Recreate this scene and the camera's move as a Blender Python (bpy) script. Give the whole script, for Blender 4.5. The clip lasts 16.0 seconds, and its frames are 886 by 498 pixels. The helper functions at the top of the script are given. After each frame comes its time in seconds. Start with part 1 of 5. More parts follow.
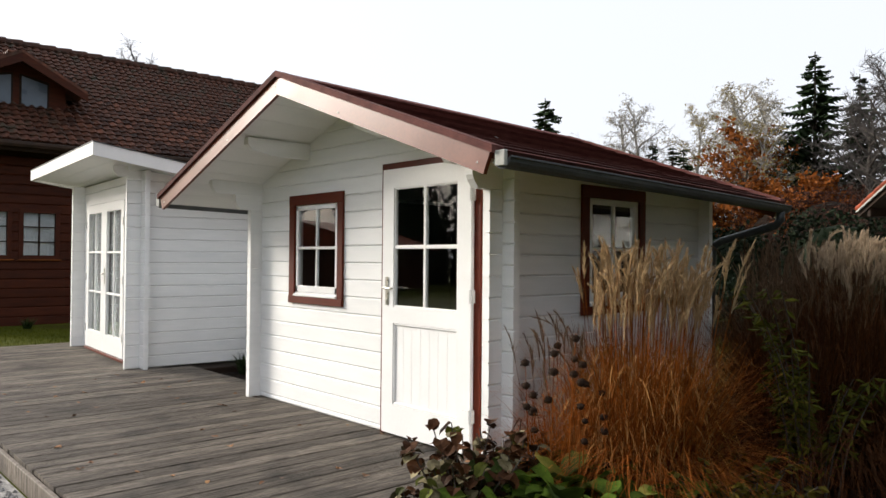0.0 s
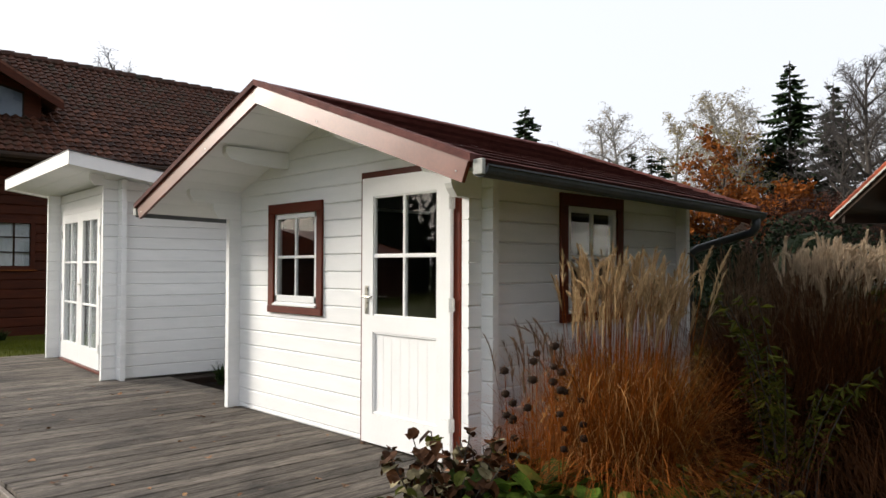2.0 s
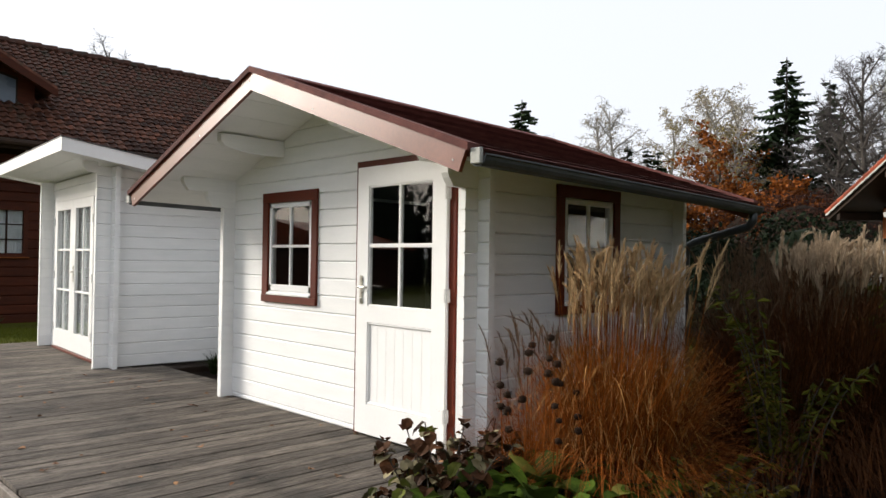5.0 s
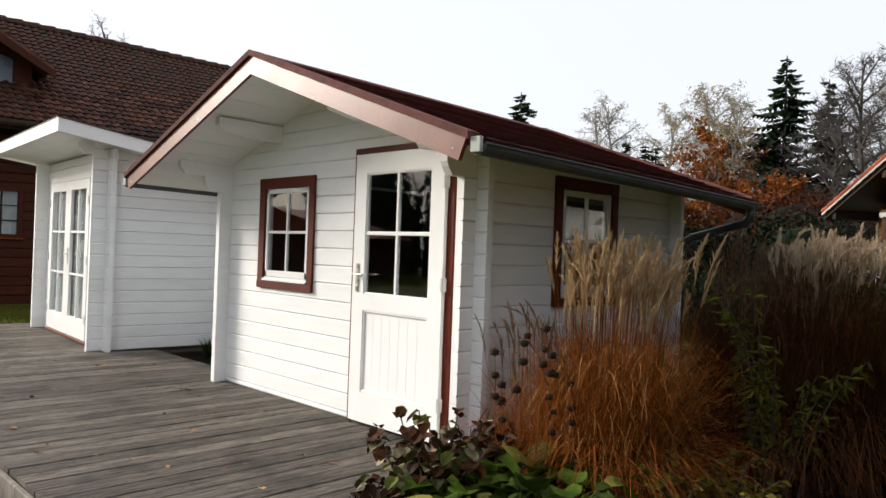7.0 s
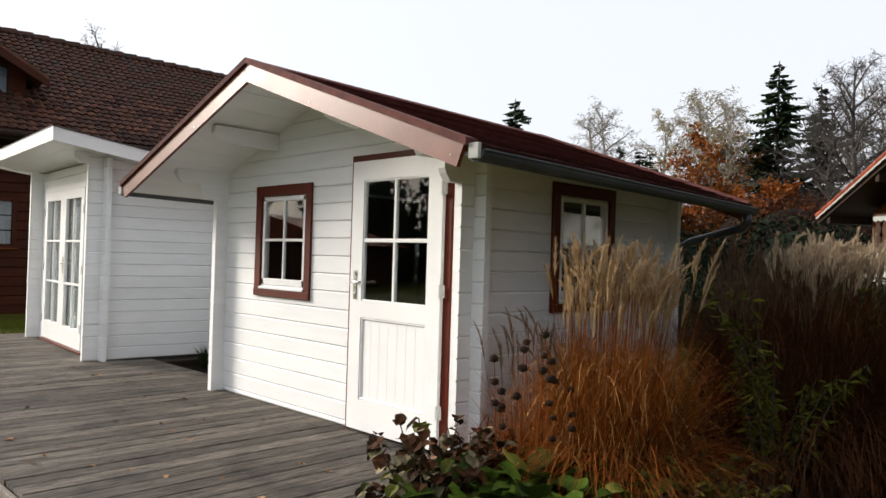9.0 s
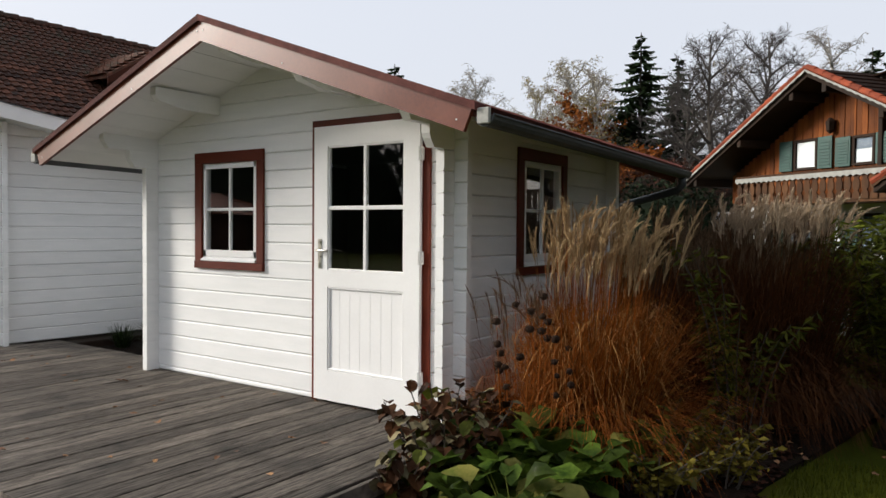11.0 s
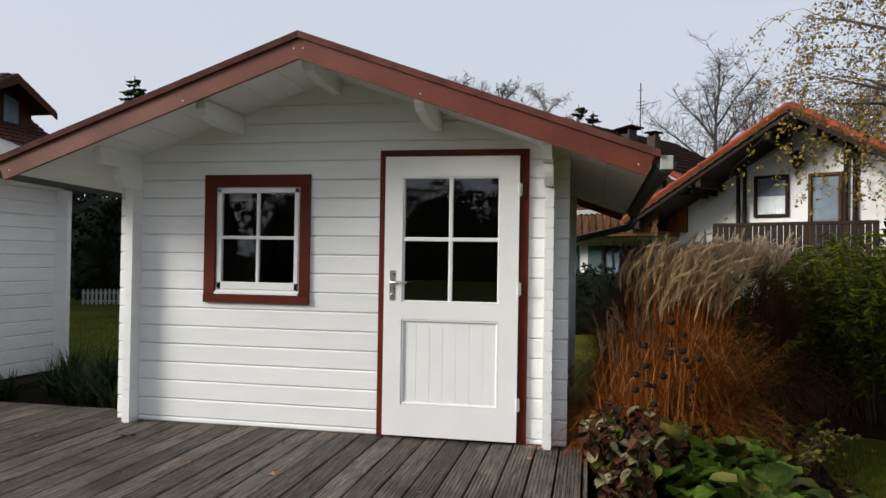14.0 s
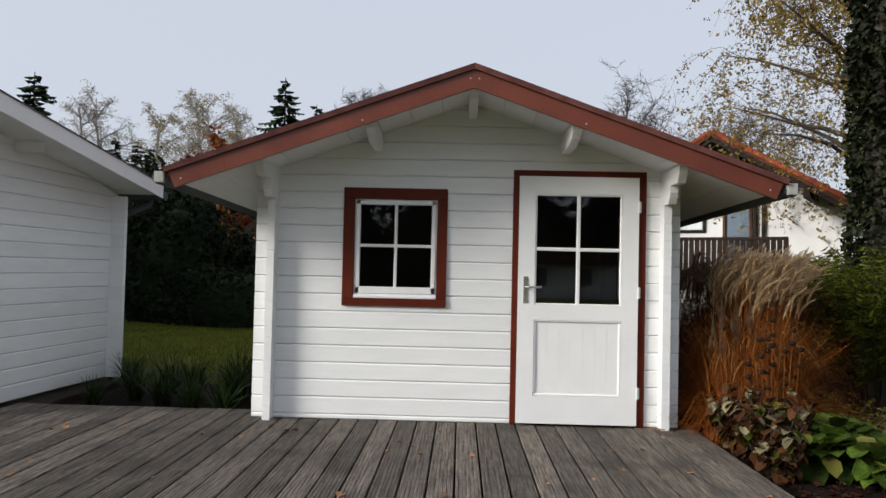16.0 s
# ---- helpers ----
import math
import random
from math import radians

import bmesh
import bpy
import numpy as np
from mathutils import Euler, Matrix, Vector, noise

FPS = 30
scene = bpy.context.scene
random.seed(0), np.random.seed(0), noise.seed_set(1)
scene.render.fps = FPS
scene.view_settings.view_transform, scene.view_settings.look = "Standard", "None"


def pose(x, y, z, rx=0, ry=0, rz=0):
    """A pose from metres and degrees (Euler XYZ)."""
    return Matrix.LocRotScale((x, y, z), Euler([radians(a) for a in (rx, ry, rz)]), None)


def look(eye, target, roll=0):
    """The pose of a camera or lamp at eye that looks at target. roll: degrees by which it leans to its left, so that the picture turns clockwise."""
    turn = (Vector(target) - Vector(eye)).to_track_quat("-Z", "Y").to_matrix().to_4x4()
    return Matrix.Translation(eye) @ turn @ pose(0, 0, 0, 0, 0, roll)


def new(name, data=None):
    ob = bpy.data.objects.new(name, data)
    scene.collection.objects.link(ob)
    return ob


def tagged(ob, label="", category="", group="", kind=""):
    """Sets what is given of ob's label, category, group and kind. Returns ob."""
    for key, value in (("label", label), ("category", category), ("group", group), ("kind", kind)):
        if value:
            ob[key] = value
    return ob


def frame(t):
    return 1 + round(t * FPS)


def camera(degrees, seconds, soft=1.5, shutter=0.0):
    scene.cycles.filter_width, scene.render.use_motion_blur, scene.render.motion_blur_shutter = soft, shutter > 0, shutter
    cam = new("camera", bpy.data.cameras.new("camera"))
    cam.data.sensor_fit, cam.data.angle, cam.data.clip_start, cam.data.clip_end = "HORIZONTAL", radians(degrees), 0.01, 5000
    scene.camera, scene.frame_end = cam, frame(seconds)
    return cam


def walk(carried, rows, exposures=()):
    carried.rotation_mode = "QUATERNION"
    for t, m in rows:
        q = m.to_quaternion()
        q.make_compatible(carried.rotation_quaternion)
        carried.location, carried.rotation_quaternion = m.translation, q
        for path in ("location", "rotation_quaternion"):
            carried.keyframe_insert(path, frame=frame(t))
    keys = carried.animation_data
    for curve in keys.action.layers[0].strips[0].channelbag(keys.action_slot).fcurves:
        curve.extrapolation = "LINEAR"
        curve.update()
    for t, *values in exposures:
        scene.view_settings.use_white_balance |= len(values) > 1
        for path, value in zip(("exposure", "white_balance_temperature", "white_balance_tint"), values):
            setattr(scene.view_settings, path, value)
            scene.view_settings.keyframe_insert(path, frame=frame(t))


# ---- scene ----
cam = camera(61.9, 16.0)
PATH = [
    (0, (4.411, -3.417, 1.297), (2.933, -2.07, 1.323), 0.5),
    (0.5, (4.407, -3.412, 1.295), (2.934, -2.059, 1.315), 0.3),
    (1, (4.422, -3.401, 1.299), (2.974, -2.022, 1.348), 0.5),
    (1.5, (4.416, -3.402, 1.302), (2.978, -2.013, 1.358), 0.3),
    (2, (4.421, -3.41, 1.3), (2.978, -2.026, 1.348), 0.2),
    (2.5, (4.42, -3.399, 1.301), (2.984, -2.008, 1.356), 0.4),
    (3, (4.424, -3.401, 1.296), (2.992, -2.007, 1.369), 0.9),
    (3.5, (4.407, -3.392, 1.296), (2.98, -1.992, 1.352), 0.8),
    (4, (4.403, -3.39, 1.285), (2.972, -1.994, 1.328), 0.8),
    (4.5, (4.398, -3.39, 1.286), (2.964, -1.997, 1.321), 0.7),
    (7, (4.375, -3.387, 1.271), (2.95, -1.984, 1.276), 2.1),
    (7.5, (4.373, -3.387, 1.272), (2.952, -1.981, 1.291), 1.9),
    (8, (4.372, -3.391, 1.27), (2.949, -1.985, 1.288), 1.3),
    (8.5, (4.371, -3.39, 1.27), (2.944, -1.988, 1.292), 1.5),
    (9, (4.358, -3.396, 1.269), (2.942, -1.984, 1.293), 1.7),
    (9.5, (4.31, -3.422, 1.273), (2.931, -1.974, 1.289), 2.2),
    (10, (4.224, -3.543, 1.262), (2.921, -2.027, 1.253), 1.2),
    (12.5, (2.749, -4.469, 1.235), (1.979, -2.623, 1.209), 1.4),
    (13, (2.346, -4.717, 1.227), (1.725, -2.816, 1.233), 1.4),
    (13.5, (1.924, -4.892, 1.256), (1.336, -2.981, 1.223), 1.8),
    (14, (1.457, -5.019, 1.249), (1.065, -3.058, 1.274), 0.9),
    (14.5, (1.043, -5.172, 1.236), (0.797, -3.189, 1.315), 2.4),
    (15, (0.532, -5.317, 1.23), (0.376, -3.324, 1.273), 1.0),
    (15.5, (0.079, -5.541, 1.22), (0.096, -3.543, 1.298), -0.3),
    (16, (-0.408, -5.85, 1.186), (-0.456, -3.852, 1.246), 1.3),
]
walk(cam, [(t, look(eye, target, roll)) for t, eye, target, roll in PATH],
     [(0, 0.23, 6500, 10), (9, 0.18, 6500, 10), (10.2, 0.06, 6450, 10), (12.3, -0.30, 6320, 10), (14, -0.33, 6230, 10), (16, -0.36, 6170, 10)])

# ---- daylight: thin bright cloud with a weak low sun ----
SUN_AZ, SUN_EL = radians(-116), radians(23)
sun_to = Vector((math.sin(SUN_AZ) * math.cos(SUN_EL), math.cos(SUN_AZ) * math.cos(SUN_EL), math.sin(SUN_EL)))
world = bpy.data.worlds.new("overcast_sky")
scene.world = world
world.use_nodes = True
wn, wl = world.node_tree.nodes, world.node_tree.links
wn.clear()
sky = wn.new("ShaderNodeTexSky")
sky.sky_type, sky.sun_disc, sky.sun_elevation, sky.sun_rotation = "NISHITA", False, SUN_EL, SUN_AZ
sky.air_density, sky.dust_density, sky.ozone_density = 1.0, 6.0, 1.0
haze = wn.new("ShaderNodeMix")
haze.data_type, haze.blend_type = "RGBA", "MIX"
haze.inputs["Factor"].default_value = 0.68
haze.inputs["B"].default_value = (10.2, 10.5, 11.3, 1)
back = wn.new("ShaderNodeBackground")
back.inputs["Strength"].default_value = 0.109
wout = wn.new("ShaderNodeOutputWorld")
wl.new(sky.outputs["Color"], haze.inputs["A"])
wl.new(haze.outputs["Result"], back.inputs["Color"])
wl.new(back.outputs[0], wout.inputs[0])
sun = bpy.data.lights.new("sun", "SUN")
sun.energy, sun.angle, sun.color = 5.0, radians(20), (1.0, 0.94, 0.85)
sun_ob = new("sun", sun)
sun_ob.matrix_world = look(sun_to * 50, (0, 0, 0))


# ---- materials ----
def material(name, c1, c2, scale=6.0, rough=0.6, bump=0.2, stretch=(1, 1, 1), fine=60.0, vary=0.0, metal=0.0, spec=0.5,
             dirt=None, island=False, coat=0.0, trans=0.0, relief=0.005):
    """Two tones mixed by broad noise, fine grain as bump, a per-object (or per-island) shift of value, optional dirt tone."""
    spec = 0.12 if island else spec
    m = bpy.data.materials.new(name)
    m.use_nodes = True
    n, l = m.node_tree.nodes, m.node_tree.links
    b = n["Principled BSDF"]
    co = n.new("ShaderNodeTexCoord")
    mp = n.new("ShaderNodeMapping")
    mp.inputs["Scale"].default_value = stretch
    l.new(co.outputs["Object"], mp.inputs["Vector"])
    add = n.new("ShaderNodeVectorMath")
    add.operation = "ADD"
    l.new(mp.outputs[0], add.inputs[0])
    info = n.new("ShaderNodeObjectInfo")
    geo = n.new("ShaderNodeNewGeometry")
    rnd = geo.outputs["Random Per Island"] if island else info.outputs["Random"]
    shift = n.new("ShaderNodeMath")
    shift.operation = "MULTIPLY"
    shift.inputs[1].default_value = 37.0
    l.new(rnd, shift.inputs[0])
    l.new(shift.outputs[0], add.inputs[1])
    n1 = n.new("ShaderNodeTexNoise")
    n1.inputs["Scale"].default_value, n1.inputs["Detail"].default_value = scale, 5
    n2 = n.new("ShaderNodeTexNoise")
    n2.inputs["Scale"].default_value, n2.inputs["Detail"].default_value = fine, 4
    l.new(add.outputs[0], n1.inputs["Vector"])
    l.new(add.outputs[0], n2.inputs["Vector"])
    ramp = n.new("ShaderNodeValToRGB")
    ramp.color_ramp.elements[0].position, ramp.color_ramp.elements[1].position = 0.33, 0.67
    ramp.color_ramp.elements[0].color, ramp.color_ramp.elements[1].color = (*c1, 1), (*c2, 1)
    blend = n.new("ShaderNodeMath")
    blend.operation = "MULTIPLY_ADD"
    blend.inputs[1].default_value = 0.35
    l.new(n2.outputs["Fac"], blend.inputs[0])
    half = n.new("ShaderNodeMath")
    half.operation = "MULTIPLY"
    half.inputs[1].default_value = 0.65
    l.new(n1.outputs["Fac"], half.inputs[0])
    l.new(half.outputs[0], blend.inputs[2])
    l.new(blend.outputs[0], ramp.inputs[0])
    col = ramp.outputs["Color"]
    if dirt:
        n3 = n.new("ShaderNodeTexNoise")
        n3.inputs["Scale"].default_value, n3.inputs["Detail"].default_value = scale * 0.45, 6
        l.new(co.outputs["Object"], n3.inputs["Vector"])
        cut = n.new("ShaderNodeValToRGB")
        cut.color_ramp.elements[0].position, cut.color_ramp.elements[1].position = 0.52, 0.72
        l.new(n3.outputs["Fac"], cut.inputs[0])
        mix = n.new("ShaderNodeMix")
        mix.data_type = "RGBA"
        mix.inputs["B"].default_value = (*dirt, 1)
        l.new(cut.outputs["Color"], mix.inputs["Factor"])
        l.new(col, mix.inputs["A"])
        col = mix.outputs["Result"]
    if vary:
        hsv = n.new("ShaderNodeHueSaturation")
        rng = n.new("ShaderNodeMapRange")
        rng.inputs["To Min"].default_value, rng.inputs["To Max"].default_value = 1 - vary, 1 + vary
        l.new(rnd, rng.inputs["Value"])
        l.new(rng.outputs[0], hsv.inputs["Value"])
        l.new(col, hsv.inputs["Color"])
        col = hsv.outputs["Color"]
    l.new(col, b.inputs["Base Color"])
    b.inputs["Metallic"].default_value = metal
    b.inputs["Specular IOR Level"].default_value = spec
    b.inputs["Coat Weight"].default_value = coat
    rr = n.new("ShaderNodeMapRange")
    rr.inputs["To Min"].default_value, rr.inputs["To Max"].default_value = max(rough - 0.12, 0.03), min(rough + 0.12, 1)
    l.new(n1.outputs["Fac"], rr.inputs["Value"])
    l.new(rr.outputs[0], b.inputs["Roughness"])
    if bump:
        bp = n.new("ShaderNodeBump")
        bp.inputs["Strength"].default_value, bp.inputs["Distance"].default_value = bump, relief
        l.new(n2.outputs["Fac"], bp.inputs["Height"])
        l.new(bp.outputs[0], b.inputs["Normal"])
    if trans:
        tr = n.new("ShaderNodeBsdfTranslucent")
        l.new(col, tr.inputs["Color"])
        mx = n.new("ShaderNodeMixShader")
        mx.inputs[0].default_value = trans
        out = n["Material Output"]
        l.new(b.outputs[0], mx.inputs[1])
        l.new(tr.outputs[0], mx.inputs[2])
        l.new(mx.outputs[0], out.inputs[0])
    return m


def glass(name, tint=(0.92, 0.95, 0.95), rough=0.0, ior=1.5):
    m = bpy.data.materials.new(name)
    m.use_nodes = True
    b = m.node_tree.nodes["Principled BSDF"]
    b.inputs["Base Color"].default_value = (*tint, 1)
    b.inputs["Roughness"].default_value = rough
    b.inputs["IOR"].default_value = ior
    b.inputs["Transmission Weight"].default_value = 1.0
    return m


WHITE = material("white_paint", (0.74, 0.75, 0.74), (0.82, 0.82, 0.81), 3, 0.5, 0.12, (1, 1, 6), 40, 0.035)
WHITE_TRIM = material("white_gloss_paint", (0.78, 0.78, 0.77), (0.83, 0.83, 0.82), 4, 0.35, 0.05, fine=50)
REDBROWN = material("red_brown_paint", (0.075, 0.0105, 0.0035), (0.115, 0.018, 0.006), 5, 0.5, 0.12, (1, 1, 1), 70, 0.06, spec=0.18)
FASCIA = material("red_brown_glaze", (0.095, 0.019, 0.007), (0.155, 0.033, 0.012), 3, 0.38, 0.06, (1, 1, 1), 60, 0.05, spec=0.5, dirt=(0.13, 0.03, 0.014))
SHINGLE = material("red_bitumen_shingle", (0.070, 0.026, 0.023), (0.17, 0.068, 0.058), 9, 0.9, 0.5, fine=220, vary=0.45, spec=0.15)
ZINC = material("grey_gutter_metal", (0.045, 0.050, 0.054), (0.085, 0.092, 0.098), 5, 0.65, 0.05, vary=0.05, metal=0.1, spec=0.3)
ZINC_DARK = material("dark_gutter_metal", (0.035, 0.04, 0.044), (0.06, 0.068, 0.072), 5, 0.45, 0.05, metal=0.4)
STEEL = material("brushed_steel", (0.55, 0.53, 0.48), (0.65, 0.63, 0.58), 30, 0.3, 0.02, metal=1.0)
HINGE = material("painted_hinge", (0.6, 0.6, 0.58), (0.7, 0.7, 0.68), 20, 0.4, 0.02)
GLASS = glass("window_glass")
FARGLASS = glass("distant_window_glass", ior=1.06)
DECK = material("weathered_deck_wood", (0.020, 0.015, 0.011), (0.22, 0.188, 0.155), 5, 0.75, 0.6, (14, 0.8, 1), 20, 0.36, spec=0.3, dirt=(0.05, 0.044, 0.038))
# dark tone standing for the unlit inside of buildings
INSIDE_SHADE = material("painted_inside_shade", (0.03, 0.025, 0.02), (0.06, 0.05, 0.04), 5, 0.7, 0.2)
INNER = material("raw_spruce_boards", (0.30, 0.2, 0.11), (0.4, 0.28, 0.16), 4, 0.6, 0.2, (1, 1, 8))
GRAVEL = material("grey_gravel", (0.12, 0.115, 0.11), (0.36, 0.35, 0.33), 30, 0.9, 0.3, vary=0.4, island=True)
# real soil in the beds; painted shade in the shrub cores
SOIL_SHADE = material("dark_soil_and_core_shade", (0.006, 0.004, 0.003), (0.022, 0.014, 0.009), 9, 0.95, 1.0, fine=50, spec=0.1, relief=0.03)
LAWN = material("lawn_green", (0.034, 0.044, 0.003), (0.085, 0.092, 0.007), 1.2, 0.95, 0.8, fine=40, dirt=(0.048, 0.040, 0.010), spec=0.08)
GRASSBLADE = material("lawn_blade", (0.040, 0.054, 0.004), (0.105, 0.112, 0.010), 3, 0.7, 0, vary=0.35, island=True, trans=0.25)
TILE = material("weathered_clay_tile", (0.018, 0.010, 0.006), (0.115, 0.044, 0.026), 7, 0.7, 0.4, fine=60, vary=0.65, spec=0.2, dirt=(0.040, 0.036, 0.024))
TILE_RED = material("orange_clay_tile", (0.15, 0.028, 0.011), (0.27, 0.058, 0.022), 7, 0.75, 0.3, fine=60, vary=0.3, spec=0.25)
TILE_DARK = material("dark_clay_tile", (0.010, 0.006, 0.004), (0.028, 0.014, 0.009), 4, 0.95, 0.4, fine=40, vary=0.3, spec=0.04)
LOGRED = material("dark_red_log_stain", (0.032, 0.0075, 0.003), (0.062, 0.0145, 0.005), 3, 0.6, 0.2, (1, 1, 6), vary=0.15, spec=0.15)
BROWNWOOD = material("dark_brown_wood", (0.012, 0.007, 0.004), (0.03, 0.016, 0.009), 4, 0.75, 0.3, vary=0.2, spec=0.2)
ORANGEWOOD = material("orange_brown_boarding", (0.095, 0.027, 0.006), (0.22, 0.066, 0.013), 4, 0.65, 0.3, (1, 1, 0.3), vary=0.3, spec=0.15)
BALCONYWOOD = material("weathered_balcony_wood", (0.028, 0.012, 0.005), (0.10, 0.045, 0.018), 6, 0.75, 0.3, (1, 1, 0.3), vary=0.35, spec=0.2)
GREENSHUT = material("dark_green_shutter", (0.012, 0.05, 0.042), (0.02, 0.075, 0.06), 4, 0.5, 0.1)
RENDER = material("white_render_wall", (0.66, 0.66, 0.65), (0.78, 0.78, 0.77), 1.5, 0.9, 0.3, fine=90, dirt=(0.6, 0.6, 0.58))
CURTAIN = material("pale_curtain", (0.42, 0.44, 0.45), (0.66, 0.68, 0.69), 14, 0.9, 0.1, (6, 6, 0.3))
CHIMNEY = material("grey_chimney", (0.035, 0.032, 0.030), (0.08, 0.07, 0.06), 6, 0.9, 0.4, spec=0.1)
BARK = material("dark_bark", (0.03, 0.024, 0.018), (0.075, 0.062, 0.05), 12, 0.95, 0.6, (1, 1, 0.3))
BIRCHBARK = material("birch_bark", (0.14, 0.13, 0.115), (0.45, 0.43, 0.40), 5, 0.8, 0.3, (1, 1, 4))
TWIG = material("bare_twigs", (0.03, 0.025, 0.023), (0.065, 0.056, 0.05), 5, 0.9, 0.0)
NEEDLE = material("spruce_needles", (0.010, 0.022, 0.008), (0.036, 0.062, 0.022), 3, 0.8, 0, vary=0.45, island=True)
HEDGE = material("dark_hedge_leaf", (0.004, 0.008, 0.003), (0.012, 0.020, 0.007), 3, 0.8, 0, vary=0.4, island=True)
LEAFYELLOW = material("yellow_birch_leaf", (0.17, 0.135, 0.04), (0.36, 0.29, 0.11), 3, 0.7, 0, vary=0.45, island=True, trans=0.35)
LEAFBIRCH = material("yellow_brown_birch_leaf", (0.15, 0.10, 0.02), (0.34, 0.25, 0.07), 3, 0.7, 0, vary=0.5, island=True, trans=0.35)
LEAFPALE = material("pale_birch_leaf", (0.24, 0.21, 0.14), (0.44, 0.39, 0.27), 3, 0.7, 0, vary=0.4, island=True, trans=0.3)
LEAFORANGE = material("orange_beech_leaf", (0.12, 0.036, 0.008), (0.29, 0.095, 0.017), 3, 0.7, 0, vary=0.55, island=True, trans=0.3)
IVY = material("ivy_leaf", (0.005, 0.008, 0.003), (0.018, 0.022, 0.007), 4, 0.5, 0, vary=0.5, island=True)
BLADE = material("rust_brown_grass", (0.10, 0.027, 0.005), (0.42, 0.13, 0.022), 3, 0.65, 0, vary=0.65, island=True, trans=0.25)
BLADEDARK = material("dark_brown_grass", (0.032, 0.012, 0.0045), (0.12, 0.045, 0.014), 3, 0.65, 0, vary=0.55, island=True, trans=0.2)
STRAW = material("straw_strands", (0.22, 0.09, 0.025), (0.55, 0.30, 0.10), 3, 0.65, 0, vary=0.5, island=True, trans=0.25)
LITTER = material("leaf_litter", (0.010, 0.004, 0.002), (0.045, 0.016, 0.009), 6, 0.7, 0, vary=0.6, island=True)
PLUMEPALE = material("pale_grass_plume", (0.36, 0.27, 0.18), (0.62, 0.50, 0.36), 3, 0.8, 0, vary=0.35, island=True, trans=0.4)
PLUMEDARK = material("brown_grass_plume", (0.075, 0.046, 0.028), (0.22, 0.145, 0.09), 3, 0.8, 0, vary=0.5, island=True, trans=0.3)
PLUME = material("beige_grass_plume", (0.36, 0.25, 0.13), (0.66, 0.50, 0.31), 3, 0.8, 0, vary=0.35, island=True, trans=0.4)
SEED = material("dark_seed_head", (0.014, 0.008, 0.005), (0.035, 0.020, 0.013), 20, 0.95, 0.3, spec=0.1)
BERGENIA = material("broad_green_leaf", (0.012, 0.030, 0.004), (0.10, 0.155, 0.020), 9, 0.5, 0.05, vary=0.6, island=True, trans=0.25)
BROADYELLOW = material("broad_yellowing_leaf", (0.09, 0.12, 0.02), (0.24, 0.20, 0.05), 6, 0.5, 0.05, vary=0.4, island=True, trans=0.25)
HYDLEAF = material("withered_bush_leaf", (0.020, 0.008, 0.003), (0.082, 0.032, 0.011), 6, 0.7, 0, vary=0.6, island=True)
HYDPALE = material("pale_withered_leaf", (0.08, 0.066, 0.030), (0.22, 0.19, 0.11), 6, 0.6, 0, vary=0.5, island=True)
BUSHLEAF = material("green_bush_leaf", (0.024, 0.038, 0.003), (0.13, 0.145, 0.012), 4, 0.55, 0, vary=0.6, island=True, trans=0.25)
DARKLEAF = material("dark_shrub_leaf", (0.010, 0.005, 0.003), (0.030, 0.014, 0.006), 4, 0.7, 0, vary=0.5, island=True)
THICKET = material("red_brown_thicket", (0.024, 0.010, 0.007), (0.085, 0.034, 0.020), 3, 0.8, 0, vary=0.5, island=True)
FALLEN = material("fallen_leaf", (0.16, 0.06, 0.025), (0.36, 0.20, 0.09), 8, 0.8, 0, vary=0.5)
PALETWIG = material("pale_birch_twigs", (0.13, 0.115, 0.10), (0.26, 0.235, 0.21), 5, 0.9, 0.0)
SHRUBGREEN = material("shrub_green_leaf", (0.035, 0.045, 0.006), (0.10, 0.11, 0.014), 4, 0.6, 0, vary=0.5, island=True, trans=0.2)
HANGLEAF = material("hanging_yellow_green_leaf", (0.030, 0.036, 0.004), (0.105, 0.10, 0.011), 4, 0.6, 0, vary=0.5, island=True, trans=0.25)
YELLOWGREEN = material("yellow_green_leaf", (0.045, 0.04, 0.005), (0.13, 0.10, 0.012), 4, 0.6, 0, vary=0.5, island=True, trans=0.2)
STRAP = material("dark_green_strap_leaf", (0.009, 0.020, 0.005), (0.034, 0.055, 0.013), 4, 0.5, 0, vary=0.5, island=True, trans=0.15)
PICKET = material("white_picket", (0.26, 0.26, 0.24), (0.4, 0.4, 0.37), 6, 0.8, 0.1, vary=0.15, spec=0.2)


# ---- mesh building ----
class Mesh:
    """Collects vertices and faces for one mesh part."""

    def __init__(self):
        self.v, self.f = [], []

    def add(self, verts, faces):
        k = len(self.v)
        self.v.extend(tuple(p) for p in verts)
        self.f.extend(tuple(i + k for i in f) for f in faces)
        return self

    def box(self, x0, x1, y0, y1, z0, z1, b=0.0, m=None):
        """A box with chamfered edges of size b."""
        if b <= 0:
            vs = [Vector((x, y, z)) for x in (x0, x1) for y in (y0, y1) for z in (z0, z1)]
            fs = [(0, 1, 3, 2), (4, 6, 7, 5), (0, 4, 5, 1), (2, 3, 7, 6), (0, 2, 6, 4), (1, 5, 7, 3)]
        else:
            b = min(b, abs(x1 - x0) * 0.45, abs(y1 - y0) * 0.45, abs(z1 - z0) * 0.45)
            lo, hi = (x0, y0, z0), (x1, y1, z1)
            vs, idx = [], {}
            for c in range(8):
                s = (c >> 2 & 1, c >> 1 & 1, c & 1)
                for ax in range(3):
                    p = [hi[i] if s[i] else lo[i] for i in range(3)]
                    for i in range(3):
                        if i != ax:
                            p[i] += -b if s[i] else b
